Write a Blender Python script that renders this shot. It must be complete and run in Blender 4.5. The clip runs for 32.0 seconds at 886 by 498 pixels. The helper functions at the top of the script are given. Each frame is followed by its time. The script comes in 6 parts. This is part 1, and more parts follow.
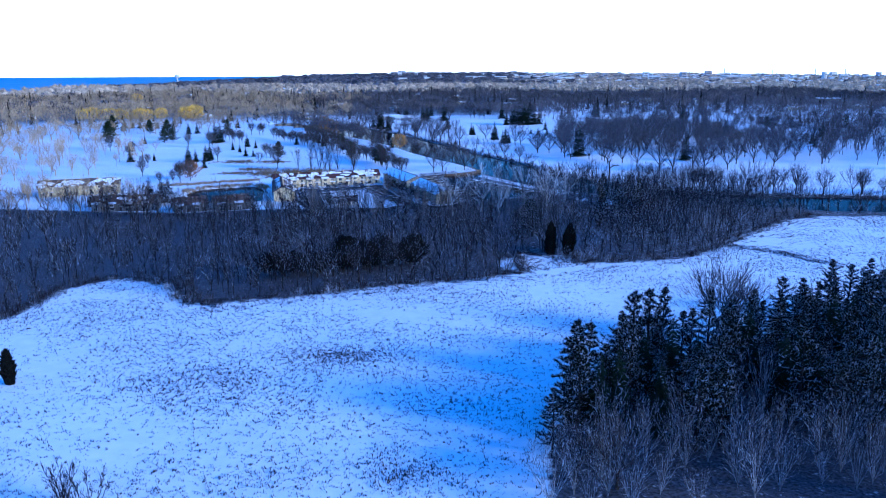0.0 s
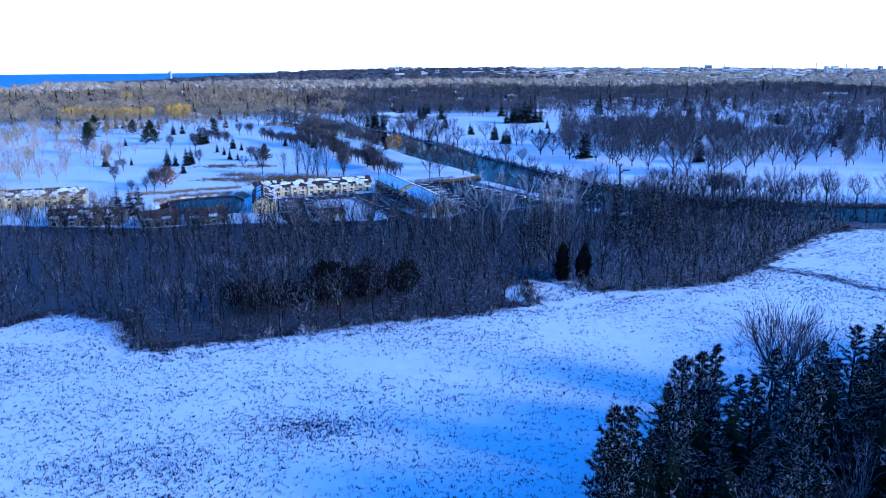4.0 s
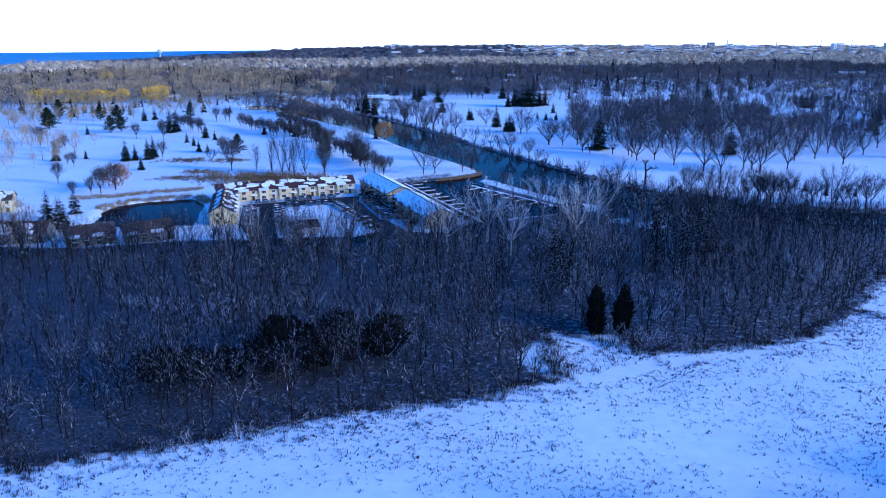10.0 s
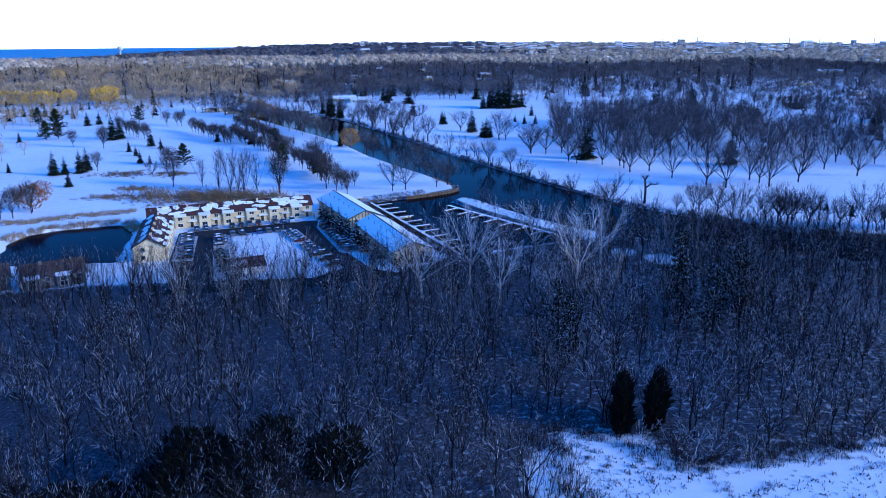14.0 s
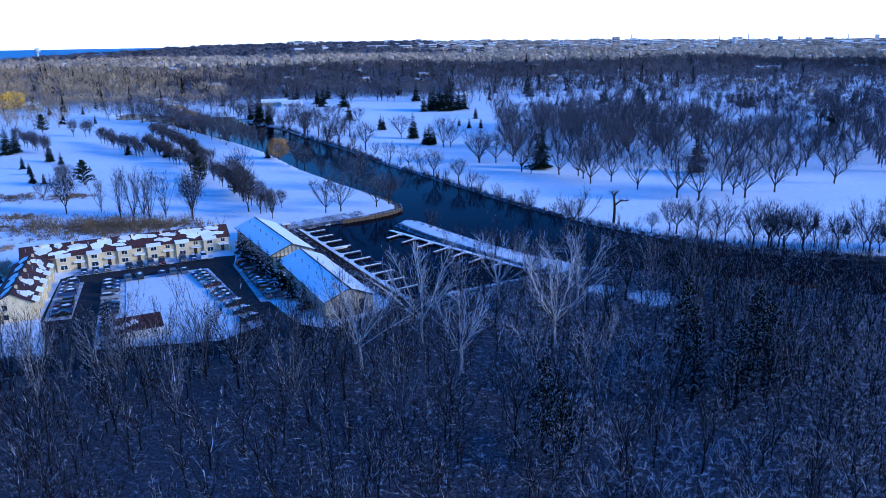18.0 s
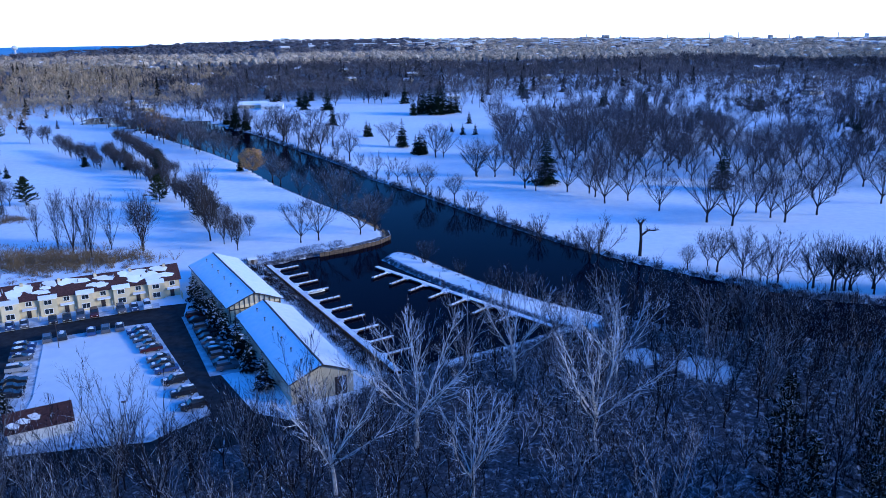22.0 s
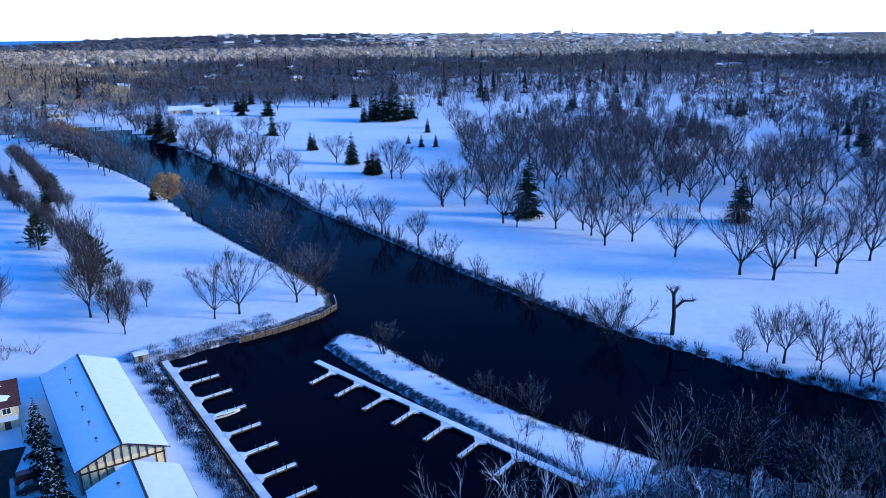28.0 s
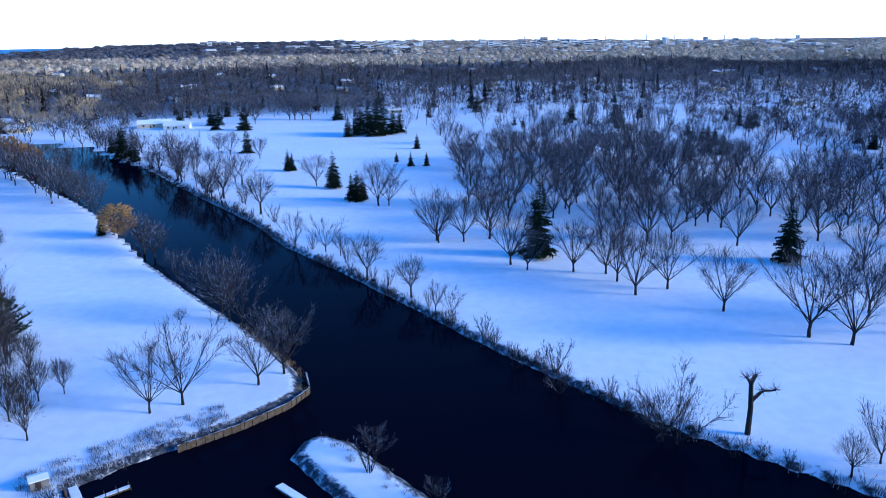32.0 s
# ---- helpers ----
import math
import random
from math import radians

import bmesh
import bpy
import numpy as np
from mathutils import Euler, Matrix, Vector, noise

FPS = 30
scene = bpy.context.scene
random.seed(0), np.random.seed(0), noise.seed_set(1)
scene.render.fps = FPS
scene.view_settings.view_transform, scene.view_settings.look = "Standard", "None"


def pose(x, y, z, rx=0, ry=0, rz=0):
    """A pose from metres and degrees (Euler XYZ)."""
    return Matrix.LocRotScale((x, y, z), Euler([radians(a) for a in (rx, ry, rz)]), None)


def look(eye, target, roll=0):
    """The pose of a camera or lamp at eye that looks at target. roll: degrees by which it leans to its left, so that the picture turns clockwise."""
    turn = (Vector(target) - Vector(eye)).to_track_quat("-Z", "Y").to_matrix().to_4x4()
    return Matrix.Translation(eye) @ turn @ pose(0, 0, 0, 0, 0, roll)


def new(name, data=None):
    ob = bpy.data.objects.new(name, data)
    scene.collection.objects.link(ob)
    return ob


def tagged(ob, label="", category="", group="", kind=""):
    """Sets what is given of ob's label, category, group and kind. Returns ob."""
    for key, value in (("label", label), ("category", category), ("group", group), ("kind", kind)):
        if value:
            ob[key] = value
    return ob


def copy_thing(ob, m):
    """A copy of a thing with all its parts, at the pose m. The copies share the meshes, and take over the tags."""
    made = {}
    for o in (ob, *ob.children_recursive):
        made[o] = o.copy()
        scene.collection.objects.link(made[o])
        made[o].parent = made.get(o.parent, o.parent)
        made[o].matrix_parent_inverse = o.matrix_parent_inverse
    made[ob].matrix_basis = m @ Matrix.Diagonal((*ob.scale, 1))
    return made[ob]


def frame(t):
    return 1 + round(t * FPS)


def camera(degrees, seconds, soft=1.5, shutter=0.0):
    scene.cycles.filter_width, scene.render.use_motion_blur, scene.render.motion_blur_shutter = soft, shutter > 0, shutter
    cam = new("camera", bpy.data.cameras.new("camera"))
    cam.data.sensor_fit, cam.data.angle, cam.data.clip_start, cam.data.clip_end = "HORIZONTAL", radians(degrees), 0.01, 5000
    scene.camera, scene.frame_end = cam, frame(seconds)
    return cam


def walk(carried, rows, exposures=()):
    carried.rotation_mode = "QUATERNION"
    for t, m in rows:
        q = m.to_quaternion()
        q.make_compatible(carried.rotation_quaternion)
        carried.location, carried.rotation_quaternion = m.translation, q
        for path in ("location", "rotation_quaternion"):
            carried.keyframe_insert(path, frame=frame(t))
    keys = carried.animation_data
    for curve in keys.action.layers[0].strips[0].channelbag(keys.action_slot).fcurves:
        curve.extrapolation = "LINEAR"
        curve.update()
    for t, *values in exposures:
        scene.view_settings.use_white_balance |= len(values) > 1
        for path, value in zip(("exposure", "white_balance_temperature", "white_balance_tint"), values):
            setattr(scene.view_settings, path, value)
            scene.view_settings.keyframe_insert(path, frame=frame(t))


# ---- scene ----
cam = camera(60.02, 32.0, soft=0.5)
PATH = [
    (0, (3.84, 23.30, 62.37), (3.834, 33.023, 60.046), -0.28),
    (1, (4.05, 31.13, 62.48), (4.049, 40.853, 60.155), -0.29),
    (2, (4.25, 39.61, 62.67), (4.265, 49.334, 60.347), -0.37),
    (3, (4.64, 48.39, 63.05), (4.656, 58.113, 60.701), -0.43),
    (3.5, (4.59, 52.96, 63.22), (4.604, 62.681, 60.858), -0.46),
    (5.5, (4.88, 71.30, 63.32), (4.899, 80.986, 60.819), -0.60),
    (6, (4.99, 75.47, 63.55), (5.013, 85.139, 61.006), -0.63),
    (7, (5.12, 84.14, 63.53), (5.155, 93.793, 60.910), -0.51),
    (8, (5.44, 94.14, 63.67), (5.474, 103.788, 61.044), -0.49),
    (9, (5.75, 105.22, 63.73), (5.782, 114.866, 61.091), -0.58),
    (10, (5.60, 115.78, 63.82), (5.639, 125.425, 61.168), -0.57),
    (11, (5.46, 125.74, 64.08), (5.515, 135.384, 61.420), -0.63),
    (12, (5.17, 136.66, 64.14), (5.244, 146.294, 61.472), -0.48),
    (13, (5.24, 148.61, 64.38), (5.580, 158.233, 61.696), -0.49),
    (14, (5.74, 161.68, 64.27), (6.144, 171.297, 61.579), -0.52),
    (14.5, (6.04, 167.80, 64.29), (6.418, 177.420, 61.590), -0.51),
    (16.5, (7.31, 189.07, 63.81), (8.055, 198.665, 61.110), -0.81),
    (17, (7.40, 194.37, 63.87), (8.285, 203.951, 61.162), -0.84),
    (18, (7.49, 204.10, 63.97), (8.648, 213.653, 61.253), -0.88),
    (19, (8.30, 214.39, 64.06), (9.685, 223.912, 61.332), -0.98),
    (20, (8.92, 225.47, 64.26), (10.287, 234.992, 61.522), -0.95),
    (21, (9.72, 236.13, 64.23), (11.044, 245.651, 61.490), -0.84),
    (22, (10.64, 246.69, 64.30), (11.948, 256.214, 61.557), -0.77),
    (23, (11.69, 257.04, 64.42), (12.989, 266.561, 61.669), -0.71),
    (24, (12.70, 267.28, 64.98), (14.009, 276.796, 62.212), -0.53),
    (25, (13.61, 277.83, 65.11), (14.936, 287.344, 62.341), -0.33),
    (25.5, (13.93, 283.18, 65.04), (15.264, 292.694, 62.269), -0.12),
    (27.5, (16.73, 303.98, 65.62), (18.422, 313.434, 62.822), -0.68),
    (28, (17.17, 309.69, 65.76), (19.076, 319.099, 62.947), -0.64),
    (28.5, (17.60, 315.24, 66.00), (19.650, 324.608, 63.182), -0.63),
    (29, (18.40, 321.01, 65.99), (20.541, 330.356, 63.161), -0.67),
    (30, (20.16, 331.92, 65.22), (22.342, 341.273, 62.443), -0.72),
    (31, (21.90, 342.68, 65.33), (23.996, 352.066, 62.577), -0.81),
    (32, (22.94, 351.41, 65.62), (25.017, 360.800, 62.886), -0.81),
]
walk(cam, [(t, look(eye, target, roll)) for t, eye, target, roll in PATH],
     [(0.0, 1.03, 4140, 11), (10.0, 0.88, 4230, 13), (20.0, 0.76, 4330, 15), (32.0, 1.04, 4640, 7)])

# ---- sky and sun ----
SUN_DIR = Vector((0.92, -0.39, 0.0)).normalized()
SUN_ELEV = radians(17)
world = bpy.data.worlds.new("winter_sky")
scene.world = world
world.use_nodes = True
wn, wl = world.node_tree.nodes, world.node_tree.links
wn.clear()
sky = wn.new("ShaderNodeTexSky")
sky.sky_type, sky.sun_disc = "NISHITA", False
sky.sun_elevation, sky.sun_rotation = SUN_ELEV, radians(113)
sky.air_density, sky.dust_density, sky.ozone_density = 1.0, 0.3, 8.0
tc = wn.new("ShaderNodeTexCoord")
sep = wn.new("ShaderNodeSeparateXYZ")
wl.new(tc.outputs["Generated"], sep.inputs[0])
cl = wn.new("ShaderNodeTexNoise")
mp = wn.new("ShaderNodeMapping")
mp.inputs["Scale"].default_value = (2.5, 2.5, 14.0)
wl.new(tc.outputs["Generated"], mp.inputs[0])
wl.new(mp.outputs[0], cl.inputs["Vector"])
cl.inputs["Scale"].default_value, cl.inputs["Detail"].default_value = 1.6, 6.0
add = wn.new("ShaderNodeMath")
add.operation = "MULTIPLY_ADD"
add.inputs[1].default_value, add.inputs[2].default_value = 0.05, -0.025
wl.new(cl.outputs["Fac"], add.inputs[0])
sub = wn.new("ShaderNodeMath")
sub.operation = "SUBTRACT"
wl.new(sep.outputs["Z"], sub.inputs[0])
wl.new(add.outputs[0], sub.inputs[1])
band = wn.new("ShaderNodeMapRange")
band.inputs["From Min"].default_value, band.inputs["From Max"].default_value = 0.075, 0.12
band.inputs["To Min"].default_value, band.inputs["To Max"].default_value = 1.0, 0.0
wl.new(sub.outputs[0], band.inputs["Value"])
bg1, bg2 = wn.new("ShaderNodeBackground"), wn.new("ShaderNodeBackground")
bg1.inputs["Strength"].default_value = 0.14
wl.new(sky.outputs[0], bg1.inputs["Color"])
bg2.inputs["Color"].default_value, bg2.inputs["Strength"].default_value = (1.0, 0.93, 0.86, 1), 1.15
wmix, wout = wn.new("ShaderNodeMixShader"), wn.new("ShaderNodeOutputWorld")
wl.new(band.outputs[0], wmix.inputs[0])
wl.new(bg1.outputs[0], wmix.inputs[1])
wl.new(bg2.outputs[0], wmix.inputs[2])
wl.new(wmix.outputs[0], wout.inputs[0])

sun_data = bpy.data.lights.new("sun", "SUN")
sun_data.energy, sun_data.angle, sun_data.color = 1.9, radians(12.0), (1.0, 0.76, 0.42)
sun = new("sun", sun_data)
sun.matrix_world = look(Vector((SUN_DIR.x * math.cos(SUN_ELEV), SUN_DIR.y * math.cos(SUN_ELEV), math.sin(SUN_ELEV))) * 300, (0, 0, 0))


# ---- materials ----
def material(name, c1, c2, scale=1.0, rough=0.8, metal=0.0, bump=0.0, snow=0.0, large=0.0, island=False, spec=0.3, bumpscale=None, frost=0.0, rime=0.34):
    """Two-scale noise between c1 and c2; snow: how much of the upward faces is dusted; frost: the share of twigs that carry snow; large: strength of a broad variation."""
    m = bpy.data.materials.new(name)
    m.use_nodes = True
    nt, li = m.node_tree.nodes, m.node_tree.links
    b = nt["Principled BSDF"]
    b.inputs["Roughness"].default_value, b.inputs["Metallic"].default_value = rough, metal
    b.inputs["Specular IOR Level"].default_value = 0.04 if island else spec
    co = nt.new("ShaderNodeTexCoord")
    no = nt.new("ShaderNodeTexNoise")
    no.inputs["Scale"].default_value, no.inputs["Detail"].default_value = scale, 6.0
    li.new(co.outputs["Object"], no.inputs["Vector"])
    ramp = nt.new("ShaderNodeValToRGB")
    ramp.color_ramp.elements[0].position, ramp.color_ramp.elements[1].position = 0.32, 0.68
    ramp.color_ramp.elements[0].color, ramp.color_ramp.elements[1].color = (*c1, 1), (*c2, 1)
    li.new(no.outputs["Fac"], ramp.inputs[0])
    col = ramp.outputs[0]
    var = nt.new("ShaderNodeHueSaturation")
    mr = nt.new("ShaderNodeMapRange")
    mr.inputs["To Min"].default_value, mr.inputs["To Max"].default_value = 0.75, 1.25
    if island:
        ge = nt.new("ShaderNodeNewGeometry")
        li.new(ge.outputs["Random Per Island"], mr.inputs["Value"])
    else:
        oi = nt.new("ShaderNodeObjectInfo")
        li.new(oi.outputs["Random"], mr.inputs["Value"])
        mr.inputs["To Min"].default_value, mr.inputs["To Max"].default_value = 0.85, 1.15
    li.new(mr.outputs[0], var.inputs["Value"])
    li.new(col, var.inputs["Color"])
    col = var.outputs[0]
    if large:
        n2 = nt.new("ShaderNodeTexNoise")
        n2.inputs["Scale"].default_value, n2.inputs["Detail"].default_value = scale * 0.07, 4.0
        li.new(co.outputs["Object"], n2.inputs["Vector"])
        v2 = nt.new("ShaderNodeHueSaturation")
        m2 = nt.new("ShaderNodeMapRange")
        m2.inputs["From Min"].default_value, m2.inputs["From Max"].default_value = 0.3, 0.7
        m2.inputs["To Min"].default_value, m2.inputs["To Max"].default_value = 1 - large, 1 + large
        li.new(n2.outputs["Fac"], m2.inputs["Value"])
        li.new(m2.outputs[0], v2.inputs["Value"])
        li.new(col, v2.inputs["Color"])
        col = v2.outputs[0]
    if snow:
        ge2 = nt.new("ShaderNodeNewGeometry")
        sx = nt.new("ShaderNodeSeparateXYZ")
        li.new(ge2.outputs["True Normal"], sx.inputs[0])
        n3 = nt.new("ShaderNodeTexNoise")
        n3.inputs["Scale"].default_value = scale * 0.7
        li.new(co.outputs["Object"], n3.inputs["Vector"])
        ad = nt.new("ShaderNodeMath")
        ad.operation = "MULTIPLY_ADD"
        ad.inputs[1].default_value = 0.55
        li.new(sx.outputs["Z"], ad.inputs[0])
        li.new(n3.outputs["Fac"], ad.inputs[2])
        mr3 = nt.new("ShaderNodeMapRange")
        mr3.inputs["From Min"].default_value, mr3.inputs["From Max"].default_value = 1.02 - snow, 1.14 - snow
        li.new(ad.outputs[0], mr3.inputs["Value"])
        mx = nt.new("ShaderNodeMix")
        mx.data_type = "RGBA"
        li.new(mr3.outputs[0], mx.inputs["Factor"])
        li.new(col, mx.inputs["A"])
        mx.inputs["B"].default_value = (0.80, 0.83, 0.88, 1)
        col = mx.outputs["Result"]
    if frost:
        gt, mf = nt.new("ShaderNodeMath"), nt.new("ShaderNodeMix")
        gt.operation, mf.data_type = "LESS_THAN", "RGBA"
        gt.inputs[1].default_value = frost
        li.new(ge.outputs["Random Per Island"], gt.inputs[0])
        li.new(gt.outputs[0], mf.inputs["Factor"])
        li.new(col, mf.inputs["A"])
        mf.inputs["B"].default_value = (rime, rime * 1.06, rime * 1.24, 1)
        col = mf.outputs["Result"]
    li.new(col, b.inputs["Base Color"])
    if bump:
        bn = nt.new("ShaderNodeTexNoise")
        bn.inputs["Scale"].default_value, bn.inputs["Detail"].default_value = bumpscale or scale * 2.5, 5.0
        li.new(co.outputs["Object"], bn.inputs["Vector"])
        bp = nt.new("ShaderNodeBump")
        bp.inputs["Strength"].default_value, bp.inputs["Distance"].default_value = bump, 0.15
        li.new(bn.outputs["Fac"], bp.inputs["Height"])
        li.new(bp.outputs[0], b.inputs["Normal"])
    return m


SNOW = material("snow", (0.78, 0.81, 0.86), (0.86, 0.88, 0.90), 0.35, 0.75, bump=0.35, large=0.05, bumpscale=0.5)
ROOF_SNOW = material("roof_snow", (0.80, 0.83, 0.87), (0.88, 0.89, 0.91), 0.8, 0.75, bump=0.2)
ASPHALT = material("asphalt", (0.016, 0.016, 0.018), (0.045, 0.045, 0.048), 0.6, 0.75, bump=0.2, large=0.3, spec=0.1)
SLUSH = material("packed_snow", (0.30, 0.32, 0.36), (0.72, 0.75, 0.80), 0.5, 0.65, bump=0.3, large=0.15)
BARK = material("bark", (0.016, 0.014, 0.014), (0.05, 0.044, 0.042), 2.0, 0.9, snow=0.08, bump=0.4, spec=0.08)
TWIG = material("twigs", (0.032, 0.031, 0.037), (0.085, 0.082, 0.095), 0.5, 0.9, island=True, frost=0.12)
PALE_BARK = material("pale_bark", (0.30, 0.30, 0.30), (0.60, 0.60, 0.60), 1.2, 0.85, snow=0.15)
# blue-black base paints in the wood's shade; some twigs carry frost
SHADED_FROST_TWIG = material("frosted_twigs", (0.003, 0.003, 0.007), (0.015, 0.016, 0.030), 0.4, 0.9, island=True, frost=0.13)
# paler copy for the north part, its sunlit tops painted in
LIT_NORTH_TWIG = material("pale_wood_twigs", (0.006, 0.006, 0.010), (0.024, 0.024, 0.036), 0.4, 0.9, island=True, frost=0.09, rime=0.40)
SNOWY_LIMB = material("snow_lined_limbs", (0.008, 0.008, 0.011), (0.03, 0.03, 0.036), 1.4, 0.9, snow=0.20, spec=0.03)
BROWN_TWIG = material("brown_twigs", (0.032, 0.029, 0.030), (0.078, 0.069, 0.067), 0.5, 0.9, island=True, frost=0.05)
FROST_BRUSH = material("frosted_brush", (0.04, 0.04, 0.045), (0.14, 0.14, 0.15), 0.8, 0.9, snow=0.12, island=True, frost=0.46, rime=0.6)
NEEDLE = material("needles", (0.005, 0.011, 0.008), (0.014, 0.024, 0.014), 1.5, 0.8, island=True, frost=0.03)
# green needles with the olive tone of sunlight painted in
PINE_SUNLIT = material("pine_needles", (0.010, 0.020, 0.009), (0.045, 0.062, 0.022), 0.6, 0.8, island=True, frost=0.05)
NEEDLE_SNOWY = material("snowy_needles", (0.003, 0.006, 0.006), (0.008, 0.013, 0.011), 1.2, 0.8, island=True, frost=0.15, rime=0.6)
CEDAR = material("cedar_foliage", (0.004, 0.005, 0.005), (0.012, 0.013, 0.011), 1.5, 0.8, island=True)
RIME_BARK = material("rime_bark", (0.06, 0.063, 0.075), (0.30, 0.315, 0.36), 1.4, 0.9, snow=0.28, spec=0.05)
WILLOW = material("willow_leaves", (0.62, 0.37, 0.05), (0.82, 0.54, 0.09), 0.5, 0.8, island=True)
OAK_LEAF = material("dry_leaves", (0.16, 0.075, 0.03), (0.32, 0.16, 0.06), 0.5, 0.85, snow=0.05, island=True)
REED = material("dry_reeds", (0.28, 0.19, 0.10), (0.50, 0.37, 0.20), 0.4, 0.9, snow=0.08, island=True)
WEED = material("dead_weeds", (0.018, 0.017, 0.02), (0.06, 0.054, 0.054), 0.5, 0.9, island=True)
DARK_FROST = material("dark_thicket_twigs", (0.010, 0.010, 0.014), (0.035, 0.036, 0.046), 0.4, 0.9, island=True, frost=0.14)
MARSH = material("marsh_brush", (0.13, 0.088, 0.045), (0.32, 0.23, 0.12), 0.8, 0.9, snow=0.02, island=True, frost=0.03)
COPPER = material("copper_leaves", (0.24, 0.13, 0.04), (0.44, 0.26, 0.09), 0.5, 0.85, island=True)
BRUSH = material("snowy_brush", (0.012, 0.010, 0.012), (0.038, 0.032, 0.034), 0.8, 0.9, snow=0.04, island=True, frost=0.06)
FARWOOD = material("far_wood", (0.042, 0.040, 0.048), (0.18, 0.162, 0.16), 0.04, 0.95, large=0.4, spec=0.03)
# golden sunlight on the west woods painted into the twig colour
SUNLIT_TWIG = material("tan_twigs", (0.22, 0.165, 0.10), (0.50, 0.385, 0.24), 0.08, 0.9, large=0.3, spec=0.03)
# sunlight and haze on the far woods painted in as pale tan
FARWOOD_SUNLIT = material("far_tan_wood", (0.32, 0.25, 0.17), (0.64, 0.52, 0.37), 0.03, 0.95, large=0.3, spec=0.03)
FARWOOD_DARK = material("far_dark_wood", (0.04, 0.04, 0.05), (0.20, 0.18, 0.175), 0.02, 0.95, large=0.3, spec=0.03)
SIDING = material("cream_siding", (0.62, 0.52, 0.30), (0.72, 0.61, 0.38), 0.7, 0.7, bump=0.1)
# grey hut wall; on pale townhouse fronts the grey is painted shade
SIDING_GREY = material("weathered_grey_siding", (0.15, 0.14, 0.13), (0.26, 0.245, 0.225), 0.9, 0.8, bump=0.1)
SIDING_PALE = material("pale_siding", (0.62, 0.61, 0.57), (0.74, 0.73, 0.69), 0.7, 0.7)
TAN_METAL = material("tan_metal_wall", (0.42, 0.38, 0.28), (0.52, 0.47, 0.35), 0.5, 0.55, bump=0.1)
SHINGLE = material("maroon_shingles", (0.035, 0.016, 0.015), (0.075, 0.034, 0.030), 2.2, 0.85, bump=0.3, large=0.2)
BROWN_SHINGLE = material("brown_shingles", (0.06, 0.040, 0.034), (0.12, 0.085, 0.07), 2.2, 0.85, bump=0.3, large=0.2)
TRIM = material("white_trim", (0.72, 0.72, 0.70), (0.82, 0.82, 0.80), 1.5, 0.6)
DARK_TRIM = material("dark_brown_trim", (0.035, 0.026, 0.022), (0.06, 0.045, 0.038), 1.5, 0.6)
WOOD_WET = material("weathered_timber", (0.06, 0.045, 0.03), (0.15, 0.11, 0.075), 1.5, 0.85, bump=0.3, snow=0.10)
RUST = material("rusty_sheet_piling", (0.10, 0.05, 0.025), (0.26, 0.14, 0.06), 0.9, 0.8, metal=0.2, bump=0.3)
METAL = material("galvanised_metal", (0.30, 0.31, 0.32), (0.45, 0.46, 0.47), 2.0, 0.45, metal=0.8)
RUBBER = material("tyre_rubber", (0.012, 0.012, 0.013), (0.03, 0.03, 0.03), 3.0, 0.85)
CITY_WALL = material("city_wall", (0.28, 0.27, 0.28), (0.55, 0.53, 0.52), 0.05, 0.7)
GLASS_DARK = material("window_glass", (0.015, 0.020, 0.028), (0.03, 0.04, 0.05), 0.5, 0.08, spec=0.6)


def car_paint(name, c):
    return material(name, c, tuple(v * 1.15 for v in c), 1.0, 0.3, bump=0.0, spec=0.5)


PAINTS = [car_paint("car_paint_" + n, c) for n, c in (("black", (0.012, 0.012, 0.014)), ("white", (0.7, 0.7, 0.7)), ("red", (0.05, 0.008, 0.008)),
          ("silver", (0.32, 0.33, 0.35)), ("blue", (0.03, 0.05, 0.14)), ("grey", (0.09, 0.09, 0.10)))]


def water_material():
    m = bpy.data.materials.new("river_water")
    m.use_nodes = True
    nt, li = m.node_tree.nodes, m.node_tree.links
    b = nt["Principled BSDF"]
    b.inputs["Base Color"].default_value = (0.003, 0.003, 0.009, 1)
    b.inputs["Roughness"].default_value, b.inputs["IOR"].default_value = 0.05, 1.05
    co, no, bp = nt.new("ShaderNodeTexCoord"), nt.new("ShaderNodeTexNoise"), nt.new("ShaderNodeBump")
    no.inputs["Scale"].default_value, no.inputs["Detail"].default_value = 0.8, 4.0
    bp.inputs["Strength"].default_value, bp.inputs["Distance"].default_value = 0.10, 0.05
    li.new(co.outputs["Object"], no.inputs["Vector"])
    li.new(no.outputs["Fac"], bp.inputs["Height"])
    li.new(bp.outputs[0], b.inputs["Normal"])
    return m


WATER = water_material()
# the lake's blue sky reflection is painted into its base colour
LAKE_WATER = material("lake_water", (0.12, 0.31, 0.50), (0.16, 0.36, 0.56), 0.01, 0.6, spec=0.1)


